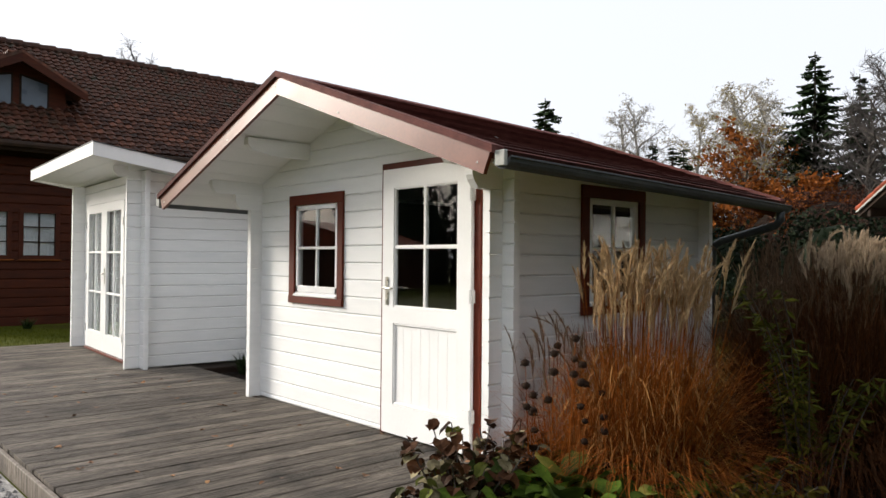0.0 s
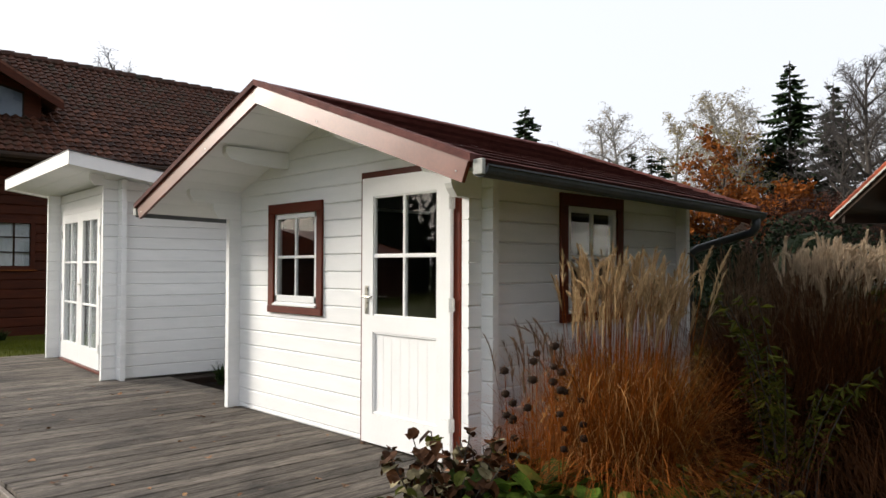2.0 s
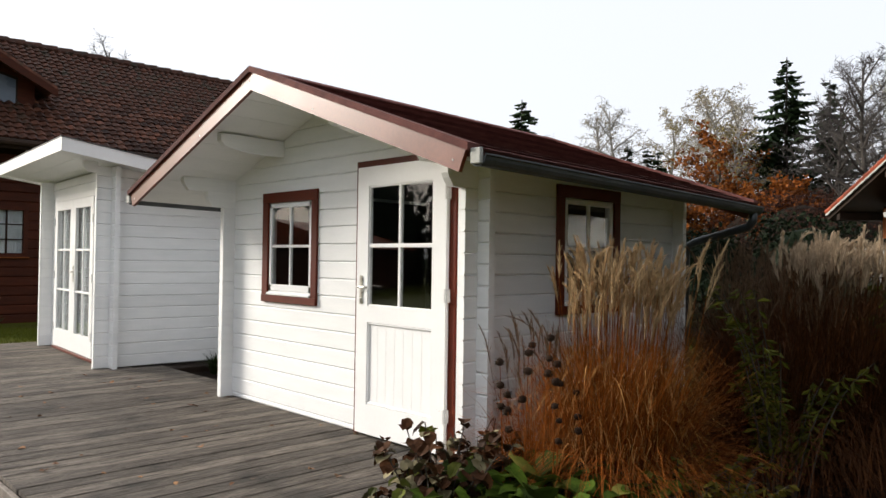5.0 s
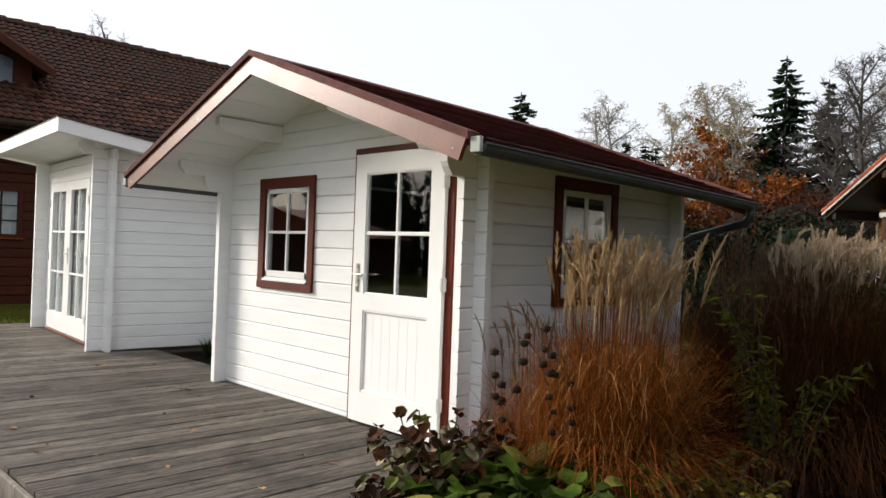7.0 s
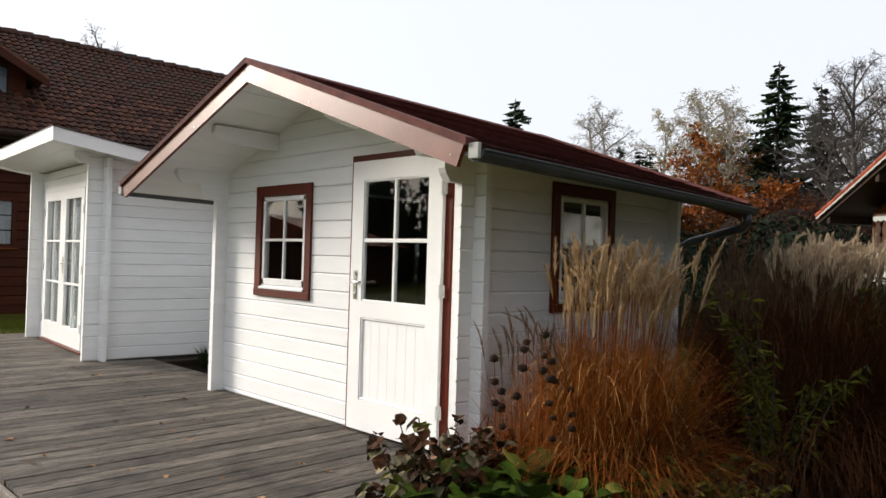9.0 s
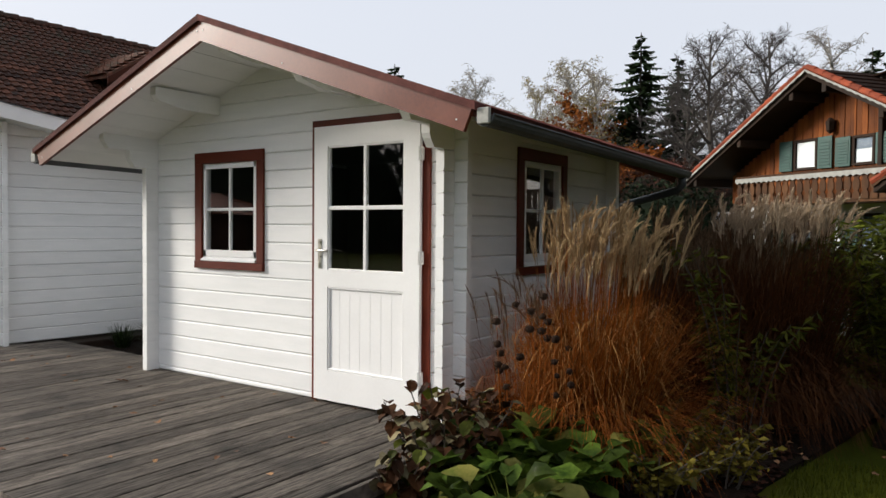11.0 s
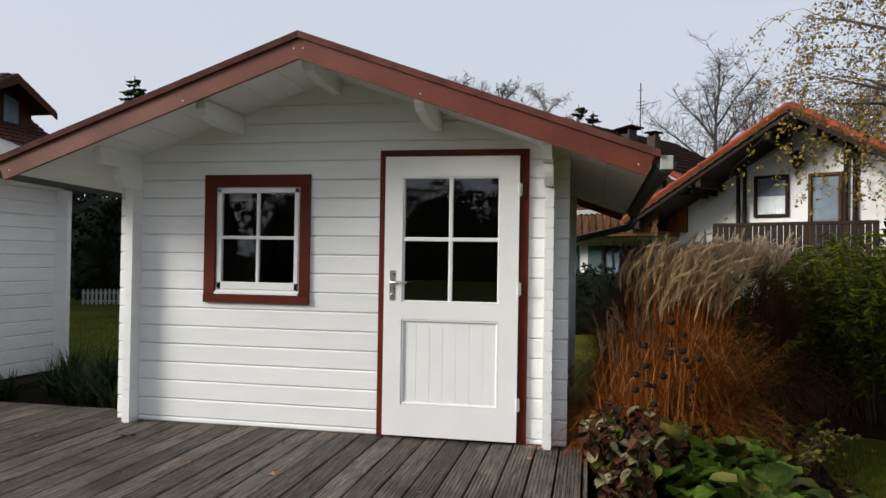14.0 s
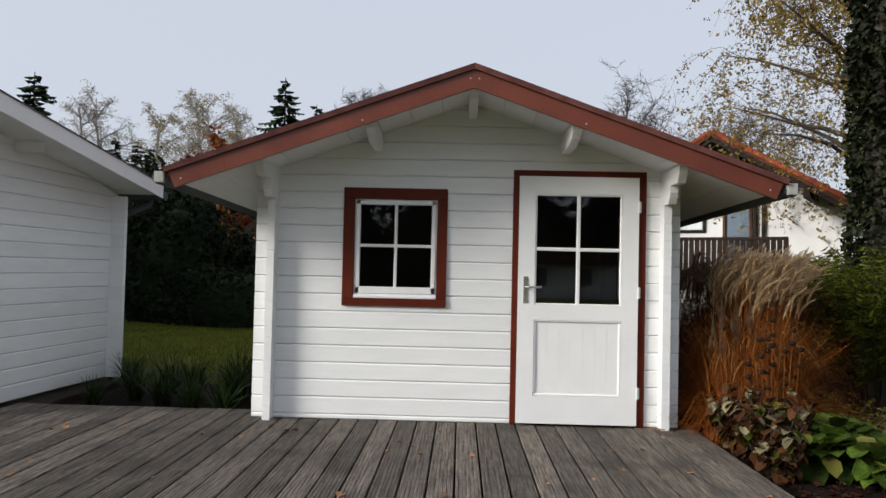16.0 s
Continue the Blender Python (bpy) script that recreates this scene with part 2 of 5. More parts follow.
                    idx[(s, ax)] = len(vs)
                    vs.append(Vector(p))
            fs = []
            for ax in range(3):
                u, w = (ax + 1) % 3, (ax + 2) % 3
                for side in (0, 1):
                    q = []
                    for su, sw in ((0, 0), (1, 0), (1, 1), (0, 1)):
                        s = [0, 0, 0]
                        s[ax], s[u], s[w] = side, su, sw
                        q.append(idx[(tuple(s), ax)])
                    fs.append(q if side else q[::-1])
                for su in (0, 1):
                    for sw in (0, 1):
                        a, c = [0, 0, 0], [0, 0, 0]
                        a[u] = c[u] = su
                        a[w] = c[w] = sw
                        c[ax] = 1
                        a, c = tuple(a), tuple(c)
                        fs.append((idx[(a, u)], idx[(c, u)], idx[(c, w)], idx[(a, w)]))
            for c in range(8):
                s = (c >> 2 & 1, c >> 1 & 1, c & 1)
                fs.append((idx[(s, 0)], idx[(s, 1)], idx[(s, 2)]))
        if m is not None:
            vs = [m @ p for p in vs]
        return self.add(vs, fs)

    def prism(self, outline, axis, a, b, m=None):
        """An outline of 2D points pushed along an axis from a to b."""
        n = len(outline)
        order = {"x": lambda p, q, d: (d, p, q), "y": lambda p, q, d: (p, d, q), "z": lambda p, q, d: (p, q, d)}[axis]
        vs = [Vector(order(p, q, a)) for p, q in outline] + [Vector(order(p, q, b)) for p, q in outline]
        if m is not None:
            vs = [m @ p for p in vs]
        fs = [tuple(range(n)), tuple(range(2 * n - 1, n - 1, -1))]
        fs += [(i, (i + 1) % n, n + (i + 1) % n, n + i) for i in range(n)]
        return self.add(vs, fs)

    def tube(self, pts, radii, sides=6, closed=True):
        """A tapered tube along points."""
        pts = [Vector(p) for p in pts]
        vs, fs = [], []
        for i, p in enumerate(pts):
            d = (pts[min(i + 1, len(pts) - 1)] - pts[max(i - 1, 0)])
            if d.length < 1e-6:
                d = Vector((0, 0, 1))
            d.normalize()
            u = d.orthogonal().normalized() if i == 0 else (u - d * u.dot(d)).normalized()
            w = d.cross(u)
            r = radii[i] if not isinstance(radii, (int, float)) else radii
            for k in range(sides):
                a = 2 * math.pi * k / sides
                vs.append(p + u * (math.cos(a) * r) + w * (math.sin(a) * r))
        for i in range(len(pts) - 1):
            for k in range(sides):
                k2 = (k + 1) % sides
                fs.append((i * sides + k, i * sides + k2, (i + 1) * sides + k2, (i + 1) * sides + k))
        if closed:
            fs.append(tuple(range(sides - 1, -1, -1)))
            e = (len(pts) - 1) * sides
            fs.append(tuple(range(e, e + sides)))
        return self.add(vs, fs)

    def lathe(self, profile, sides=12, m=None):
        """A turned shape from (radius, height) pairs."""
        vs, fs = [], []
        for r, z in profile:
            for k in range(sides):
                a = 2 * math.pi * k / sides
                vs.append(Vector((r * math.cos(a), r * math.sin(a), z)))
        for i in range(len(profile) - 1):
            for k in range(sides):
                k2 = (k + 1) % sides
                fs.append((i * sides + k, i * sides + k2, (i + 1) * sides + k2, (i + 1) * sides + k))
        fs.append(tuple(range(sides - 1, -1, -1)))
        e = (len(profile) - 1) * sides
        fs.append(tuple(range(e, e + sides)))
        if m is not None:
            vs = [m @ p for p in vs]
        return self.add(vs, fs)

    def data(self, name, mat, smooth=False):
        me = bpy.data.meshes.new(name)
        me.from_pydata([tuple(p) for p in self.v], [], self.f)
        me.materials.append(mat)
        if smooth:
            me.polygons.foreach_set("use_smooth", [True] * len(me.polygons))
        me.update()
        return me


def part(name, mesh, mat, parent=None, label="", smooth=False, kind=""):
    """One mesh object, under a thing or part where one is given."""
    ob = new(name, mesh.data(name, mat, smooth))
    ob.parent = parent
    if mat in (GLASS, FARGLASS):
        ob.visible_shadow = False
    if label or kind:
        tagged(ob, label, kind=kind)
    return ob


def thing(name, label, category, m=None, group="", kind=""):
    """An empty at the base of a thing."""
    ob = new(name)
    ob.empty_display_size = 0.2
    if m is not None:
        ob.matrix_world = m
    return tagged(ob, label, category, group, kind)


def cut_out(rect, holes):
    """The pieces of a rectangle (a0, a1, z0, z1) that are left round the holes."""
    out = [rect]
    for h0, h1, g0, g1 in holes:
        nxt = []
        for a0, a1, z0, z1 in out:
            if h1 <= a0 or h0 >= a1 or g1 <= z0 or g0 >= z1:
                nxt.append((a0, a1, z0, z1))
                continue
            if h0 > a0:
                nxt.append((a0, h0, z0, z1))
            if h1 < a1:
                nxt.append((h1, a1, z0, z1))
            if g0 > z0:
                nxt.append((max(a0, h0), min(a1, h1), z0, g0))
            if g1 < z1:
                nxt.append((max(a0, h0), min(a1, h1), g1, z1))
        out = nxt
    return out


def log_mesh(a0, a1, z0, z1, t0, t1, along, b=0.009, top=None):
    """One wall log with chamfered long edges; t0 is its outer face. top: the ends at its upper edge (for gables)."""
    b = min(b, (z1 - z0) * 0.3)
    s = 1 if t1 > t0 else -1
    prof = [(t1, z0), (t0 + s * b, z0), (t0, z0 + b), (t0, z1 - b), (t0 + s * b, z1), (t1, z1)]
    ta, tb = top if top else (a0, a1)
    vs = []
    for e, te in ((a0, ta), (a1, tb)):
        for t, z in prof:
            k = (z - z0) / (z1 - z0)
            a = e + (te - e) * k
            vs.append((a, t, z) if along == "x" else (t, a, z))
    fs = [(0, 1, 2, 3, 4, 5), (11, 10, 9, 8, 7, 6)] + [(i, (i + 1) % 6, 6 + (i + 1) % 6, 6 + i) for i in range(6)]
    return Mesh().add(vs, fs)


# ---- ground ----
def ground_sheet():
    m = Mesh()
    xs = [-900, -200, -80] + [-40 + 2 * i for i in range(41)] + [80, 200, 900]
    ys = [-900, -200, -80] + [-40 + 2 * i for i in range(51)] + [100, 250, 900]
    z = lambda x, y: -0.14 + (0.05 * noise.noise(Vector((x * 0.11, y * 0.11, 0))) if abs(x) < 60 and 4 < y < 70 or x < -9 else 0.0)
    vs = [(x, y, z(x, y)) for y in ys for x in xs]
    n = len(xs)
    m.add(vs, [(j * n + i, j * n + i + 1, (j + 1) * n + i + 1, (j + 1) * n + i) for j in range(len(ys) - 1) for i in range(n - 1)])
    return tagged(part("ground", m, LAWN, smooth=True), "green autumn lawn of short mown grass", "lawn", kind="structure")


ground_sheet()


def bed(name, outline, z, label):
    m = Mesh().prism(outline, "z", z - 0.10, z)
    return tagged(part(name, m, SOIL_SHADE), label, "planting bed", kind="structure")


bed("planting_bed", [(1.46, -2.2), (2.3, -2.0), (2.85, -1.2), (3.0, 0.4), (3.2, 1.4), (3.55, 3.4), (1.46, 3.4)], -0.10, "dark soil of the flower bed beside the deck")
bed("planting_bed", [(-4.1, 0.32), (-2.1, 0.32), (-2.1, 2.2), (-4.1, 2.2)], -0.10, "dark soil between the two white garden houses")
bed("planting_bed", [(3.4, 1.6), (4.0, 1.3), (5.2, 1.3), (5.3, 3.4), (3.45, 3.4)], -0.10, "dark soil under the green bamboo")
bed("gravel_strip", [(-7.6, -3.4), (1.44, -3.4), (1.44, -2.30), (-7.6, -2.30)], -0.11, "strip of grey gravel along the deck").data.materials[0] = GRAVEL


def gravel():
    m, r = Mesh(), random.Random(4)
    for _ in range(2600):
        x, y, s = r.uniform(-3.2, 1.2), r.uniform(-3.1, -2.32), r.uniform(0.008, 0.02)
        a = r.uniform(0, 6)
        vs = [(x + s * math.cos(a + k * 1.57) * r.uniform(0.7, 1.3), y + s * math.sin(a + k * 1.57) * r.uniform(0.7, 1.3), -0.11 + s * 0.3) for k in range(4)]
        m.add(vs + [(x, y, -0.11 + s * 1.1), (x, y, -0.13)], [(0, 1, 4), (1, 2, 4), (2, 3, 4), (3, 0, 4), (1, 0, 5), (2, 1, 5), (3, 2, 5), (0, 3, 5)])
    tagged(part("gravel", m, GRAVEL), "loose grey gravel stones beside the deck", "gravel", kind="stuff")


gravel()

# ---- the white garden house ----
XC, SLOPE = -0.335, 0.354            # ridge line and rise of the roof
ROOF_Y0, ROOF_Y1 = -0.70, 2.68
LOG = 0.1356


def soffit(x):
    return 2.540 - SLOPE * abs(x - XC)


def small_window(parent, x0, x1, z0, z1, m, sill=True, name="window"):
    """A four-pane white casement in a wide red-brown surround, facing -y; x0.. are the outer edges of the surround."""
    w = 0.088
    win = part(name, Mesh().box(x0, x1, -0.022, 0.0, z1 - w, z1, 0.003, m), REDBROWN, parent, "window with red-brown painted surround")
    part("surround_board", Mesh().box(x0, x1, -0.026, 0.0, z0, z0 + 0.06, 0.003, m), REDBROWN, win)
    part("surround_board", Mesh().box(x0, x0 + w, -0.020, 0.0, z0 + 0.06, z1 - w, 0.003, m), REDBROWN, win)
    part("surround_board", Mesh().box(x1 - w + 0.01, x1, -0.020, 0.0, z0 + 0.06, z1 - w, 0.003, m), REDBROWN, win)
    a0, a1, b0, b1 = x0 + w, x1 - w + 0.01, z0 + 0.06, z1 - w
    fr = Mesh()
    f = 0.03
    for q in ((a0, a1, b1 - f, b1), (a0, a1, b0, b0 + f), (a0, a0 + f, b0 + f, b1 - f), (a1 - f, a1, b0 + f, b1 - f)):
        fr.box(q[0], q[1], 0.0, 0.055, q[2], q[3], 0.003, m)
    part("casing", fr, WHITE_TRIM, win)
    s = Mesh()
    c0, c1, d0, d1 = a0 + 0.012, a1 - 0.012, b0 + 0.038, b1 - 0.010
    f = 0.034
    for q in ((c0, c1, d1 - f, d1), (c0, c1, d0, d0 + f + 0.02), (c0, c0 + f, d0, d1), (c1 - f, c1, d0, d1)):
        s.box(q[0], q[1], -0.008, 0.03, q[2], q[3], 0.004, m)
    xm, zm = (c0 + c1) / 2, (d0 + d1) / 2 + 0.01
    part("sash", s, WHITE_TRIM, win)
    part("glazing_bar", Mesh().box(xm - 0.012, xm + 0.012, -0.004, 0.024, d0 + 0.05, d1 - 0.03, 0.004, m), WHITE_TRIM, win)
    part("glazing_bar", Mesh().box(c0 + 0.03, c1 - 0.03, -0.003, 0.023, zm - 0.012, zm + 0.012, 0.004, m), WHITE_TRIM, win)
    for i, (p0, p1) in enumerate(((c0 + 0.03, xm - 0.008), (xm + 0.008, c1 - 0.03))):
        for q0, q1 in ((d0 + 0.05, zm - 0.008), (zm + 0.008, d1 - 0.03)):
            ob = part("pane", Mesh().box(p0, p1, 0.008, 0.012, q0, q1, 0, m), GLASS, win)
    if sill:
        part("sill", Mesh().prism([(-0.03, b0 + 0.004), (-0.03, b0 + 0.016), (0.0, b0 + 0.036), (0.02, b0 + 0.036), (0.02, b0 + 0.004)], "x", a0 + 0.004, a1 - 0.004, m), WHITE_TRIM, win)
    return win


def roof_courses(parent, x_eave, sgn, courses, y0, y1):
    """Bitumen shingle courses from the eave to the ridge, each a row of tabs lapped over the one below."""
    r = random.Random(8)
    run = abs(x_eave - XC)
    step = run / courses
    for k in range(courses):
        m = Mesh()
        d0, d1 = run - k * step + 0.006, run - (k + 1) * step - 0.02
        zt = lambda d, up: 2.607 - SLOPE * d + up
        n = 10
        off = (k % 2) * 0.5
        cuts = [y0] + [y0 + (y1 - y0) * (i + off) / n for i in range(0 if off else 1, n)] + [y1]
        for i in range(len(cuts) - 1):
            a, b = cuts[i], cuts[i + 1]
            j = r.uniform(-0.003, 0.003)
            pts = [(d0 + j, 0.022), (d1, 0.006), (d1, 0.001), (d0 + j - 0.016, 0.002)]
            vs = [(XC + sgn * d, yy, zt(d, u)) for yy in (a, b) for d, u in pts]
            m.add(vs, [(0, 1, 2, 3), (7, 6, 5, 4), (0, 4, 5, 1), (1, 5, 6, 2), (2, 6, 7, 3), (3, 7, 4, 0)])
        part("shingle_course", m, SHINGLE, parent)


def gutter(parent, x, z, y0, y1, sgn, mat):
    """A half-round eaves gutter with a rolled front lip."""
    prof = [(0.052 * math.cos(a), 0.052 * math.sin(a)) for a in [math.pi + i * math.pi / 8 for i in range(9)]]
    inner = [(0.046 * math.cos(a), 0.046 * math.sin(a)) for a in [2 * math.pi - i * math.pi / 8 for i in range(9)]]
    m = Mesh().prism([(x + p, z + q) for p, q in prof + inner], "y", y0, y1)
    m.tube([(x + sgn * 0.052, y0, z + 0.004), (x + sgn * 0.052, y1, z + 0.004)], 0.008, 6)
    g = part("gutter", m, mat, parent, "grey metal eaves gutter")
    for yy in (y0, y1):
        part("gutter_end", Mesh().prism([(x + p * 1.05, z + q * 1.05) for p, q in prof], "y", yy - 0.004, yy + 0.004), mat, g)
    return g


def frame_face(m, outer, holes, y0, y1):
    """One board-built leaf as a single piece: a plate with openings, all edges closed. Openings lie one above the other."""
    a, b, c, d = outer
    zs = sorted({c, d, *(h[2] for h in holes), *(h[3] for h in holes)})
    h0, h1 = holes[0][0], holes[0][1]
    xs = [a, h0, h1, b]
    idx, vs, fs = {}, [], []
    for y in (y0, y1):
        for z in zs:
            for x in xs:
                idx[(x, y, z)] = len(vs)
                vs.append((x, y, z))
    solid = lambda i, j: not (i == 1 and any(h[2] <= zs[j] < h[3] for h in holes))
    inside = lambda i, j: 0 <= i < 3 and 0 <= j < len(zs) - 1 and solid(i, j)
    for j in range(len(zs) - 1):
        for i in range(3):
            if not solid(i, j):
                continue
            p = [(xs[i], zs[j]), (xs[i + 1], zs[j]), (xs[i + 1], zs[j + 1]), (xs[i], zs[j + 1])]
            fs.append([idx[(x, y0, z)] for x, z in p])
            fs.append([idx[(x, y1, z)] for x, z in p[::-1]])
            for k, (di, dj) in enumerate(((0, -1), (1, 0), (0, 1), (-1, 0))):
                if not inside(i + di, j + dj):
                    u, w = p[k], p[(k + 1) % 4]
                    fs.append([idx[(u[0], y1, u[1])], idx[(w[0], y1, w[1])], idx[(w[0], y0, w[1])], idx[(u[0], y0, u[1])]])
    m.add(vs, fs)


def garden_house():
    h = thing("garden_house", "white painted log garden house with red-brown trim on the deck", "garden house")
    win = (-1.27, -0.585, 0.955, 1.755)
    door = (0.03, 1.005, 0.0, 1.965)
    # front wall and gable
    for face, t0, t1, holes in (("front", 0.0, 0.055, (win, door)), ("back", 2.50, 2.445, ())):
        z = 0.0
        k = 0
        while z < 2.56:
            z1 = 0.038 + LOG * k
            a0, a1 = -2.04, 1.315
            peak = 2.60 if face == "front" else 2.53
            top = None
            if z1 > 1.99:
                a0, a1 = XC - (peak - z) / SLOPE, XC + (peak - z) / SLOPE
                zz = min(z1, peak - 0.02)
                if zz <= z:
                    break
                top = (XC - (peak - zz) / SLOPE, XC + (peak - zz) / SLOPE)
                a0, a1 = max(a0, -2.04), min(a1, 1.315)
                top = (max(top[0], -2.04), min(top[1], 1.315))
                part("log", log_mesh(a0, a1, z, zz - 0.0018, t0, t1, "x", top=top), WHITE, h)
            else:
                for p in cut_out((a0, a1, z, z1), holes):
                    part("log", log_mesh(p[0], p[1], p[2], p[3] - 0.0018, t0, t1, "x"), WHITE, h)
            z = z1
            k += 1
    # side walls, half a log higher, their ends standing proud at the corners
    for xs, t0, t1 in ((1.218, 1.218, 1.158), (-1.925, -1.925, -1.865)):
        holes = ((0.86, 1.54, 0.955, 1.755),) if xs > 0 else ()
        z, k = 0.0, 0
        while z < 1.98:
            z1 = min(0.106 + LOG * k, 1.99)
            y0 = -0.115
            if z1 > 1.95:
                y0 = -0.50
            elif z1 > 1.80:
                y0 = -0.27
            for p in cut_out((y0, 2.62, z, z1), holes):
                if p[0] < -0.2:
                    c = 0.05
                    prof = [(p[1], z), (y0 + c, z), (y0 + 0.012, z + c), (y0, z + c + 0.03), (y0, z1), (p[1], z1)]
                    part("log", Mesh().prism(prof, "x", min(t0, t1), max(t0, t1)), WHITE, h)
                else:
                    part("log", log_mesh(p[0], p[1], p[2], p[3] - 0.0018, t0, t1, "y"), WHITE, h)
            z = z1
            k += 1
    # dark plinth beam; dark sheets inside that paint in the shade of the room
    part("plinth", Mesh().box(-1.90, 1.19, 0.012, 2.48, -0.14, -0.002), BROWNWOOD, h)
    part("floor", Mesh().box(-1.86, 1.155, 0.06, 2.44, -0.05, 0.02), INSIDE_SHADE, h)
    part("back_lining", Mesh().box(-1.86, 1.155, 2.40, 2.44, 0.02, 2.0), INSIDE_SHADE, h)
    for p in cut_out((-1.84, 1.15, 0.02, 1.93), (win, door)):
        part("lining_board", Mesh().box(p[0], p[1], 0.057, 0.066, p[2], p[3]), INSIDE_SHADE, h)
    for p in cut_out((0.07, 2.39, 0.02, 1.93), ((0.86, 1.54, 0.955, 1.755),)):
        part("lining_board", Mesh().box(1.147, 1.156, p[0], p[1], p[2], p[3]), INSIDE_SHADE, h)
    part("inner_ceiling", Mesh().box(-1.86, 1.155, 0.06, 2.44, 1.935, 1.95), INSIDE_SHADE, h)
    part("side_lining", Mesh().box(-1.86, -1.84, 0.06, 2.40, 0.02, 1.9), INSIDE_SHADE, h)
    # roof boards (white below), shingles, purlins
    for sgn in (-1, 1):
        xe = XC + sgn * 2.13
        n = 9
        for i in range(n):
            d0, d1 = 2.13 * i / n, 2.13 * (i + 1) / n - 0.004
            vs = [(XC + sgn * d, y, 2.540 - SLOPE * d + u) for y in (ROOF_Y0 + 0.02, ROOF_Y1 - 0.02) for d, u in ((d0, 0), (d1, 0), (d1, 0.022), (d0, 0.022))]
            part("roof_board", Mesh().add(vs, [(0, 1, 2, 3), (7, 6, 5, 4), (0, 4, 5, 1), (1, 5, 6, 2), (2, 6, 7, 3), (3, 7, 4, 0)]), WHITE, h)
        vs = [(XC + sgn * d, y, 2.563 - SLOPE * d + u) for y in (ROOF_Y0 + 0.005, ROOF_Y1 - 0.005) for d, u in ((0, 0), (2.17, 0), (2.17, 0.040), (0, 0.040))]
        part("roof_felt", Mesh().add(vs, [(0, 1, 2, 3), (7, 6, 5, 4), (0, 4, 5, 1), (1, 5, 6, 2), (2, 6, 7, 3), (3, 7, 4, 0)]), SHINGLE, h)
        roof_courses(h, XC + sgn * 2.19, sgn, 15, ROOF_Y0 + 0.01, ROOF_Y1 - 0.01)
        # bargeboards, front and back
        for y0, y1 in ((-0.725, -0.70), (ROOF_Y1, ROOF_Y1 + 0.025)):
            L = 2.092
            ev = 0.058
            pts = [(XC, 2.472), (XC, 2.628), (XC + sgn * (L + ev), 2.628 - SLOPE * (L + ev)), (XC + sgn * L, 2.472 - SLOPE * L)]
            m = Mesh().prism(pts, "y", y0, y1)
            bb = part("bargeboard", m, FASCIA, h, "red-brown glazed bargeboard")
            if y0 < 0:
                for d, u in ((0.03, 0.075), (0.78, 0.035), (2.05, 0.05)):
                    part("screw", Mesh().lathe([(0.005, 0), (0.005, 0.002), (0.003, 0.003)], 8, pose(XC + sgn * d, y0, 2.472 - SLOPE * d + u, 90)), HINGE, bb)
        # verge strip on the roof edge
        vs = [(XC + sgn * d, y, 2.628 - SLOPE * d + u) for y in (-0.745, -0.655) for d, u in ((0, -0.028), (2.17, -0.028), (2.17, 0.014), (0, 0.014))]
        part("verge_strip", Mesh().add(vs, [(0, 1, 2, 3), (7, 6, 5, 4), (0, 4, 5, 1), (1, 5, 6, 2), (2, 6, 7, 3), (3, 7, 4, 0)]), SHINGLE, h)
        vs = [(XC + sgn * d, y, 2.628 - SLOPE * d + u) for y in (ROOF_Y1 - 0.05, ROOF_Y1 + 0.03) for d, u in ((0, -0.028), (2.17, -0.028), (2.17, 0.016), (0, 0.016))]
        part("verge_strip", Mesh().add(vs, [(0, 1, 2, 3), (7, 6, 5, 4), (0, 4, 5, 1), (1, 5, 6, 2), (2, 6, 7, 3), (3, 7, 4, 0)]), SHINGLE, h)
    part("ridge_cap", Mesh().prism([(XC - 0.15, 2.570), (XC, 2.623), (XC + 0.15, 2.570), (XC + 0.15, 2.584), (XC, 2.639), (XC - 0.15, 2.584)], "y", ROOF_Y0 + 0.04, ROOF_Y1 - 0.01), SHINGLE, h)
    for px in (XC, XC - 0.74, XC + 0.74):
        zt = soffit(px) - (0.0 if px == XC else 0.012)
        c = 0.04
        prof = [(2.5, zt), (-0.58, zt), (-0.58, zt - 0.06), (-0.54, zt - 0.06 - c), (-0.35, zt - 0.135), (2.5, zt - 0.135)]
        part("purlin", Mesh().prism(prof, "x", px - 0.032, px + 0.032), WHITE, h)
    # door
    for q in ((0.0, 1.045, 1.952, 2.0), (0.0, 0.045, 0.0, 1.952), (0.985, 1.045, 0.0, 1.952)):
        part("door_surround", Mesh().box(q[0], q[1], -0.021, 0.0, q[2], q[3], 0.003), REDBROWN, h, "red-brown painted board")
    for q in ((0.03, 0.045, 0, 1.95), (0.99, 1.005, 0, 1.95), (0.03, 1.005, 1.951, 1.965)):
        part("door_lining", Mesh().box(q[0], q[1], 0.001, 0.055, q[2], q[3]), REDBROWN, h)
    lf = Mesh()
    x0, x1, z0, z1, f, bk = 0.047, 0.982, 0.018, 1.950, -0.046, -0.004
    frame_face(lf, (x0, x1, z0, z1), ((x0 + 0.128, x1 - 0.128, 0.232, 0.825), (x0 + 0.128, x1 - 0.128, 0.94, 1.812)), f, bk)
    leaf = part("door", lf, WHITE_TRIM, h, "white half-glazed door")
    gx0, gx1, gz0, gz1 = x0 + 0.128, x1 - 0.128, 0.94, 1.812
    bead = Mesh()
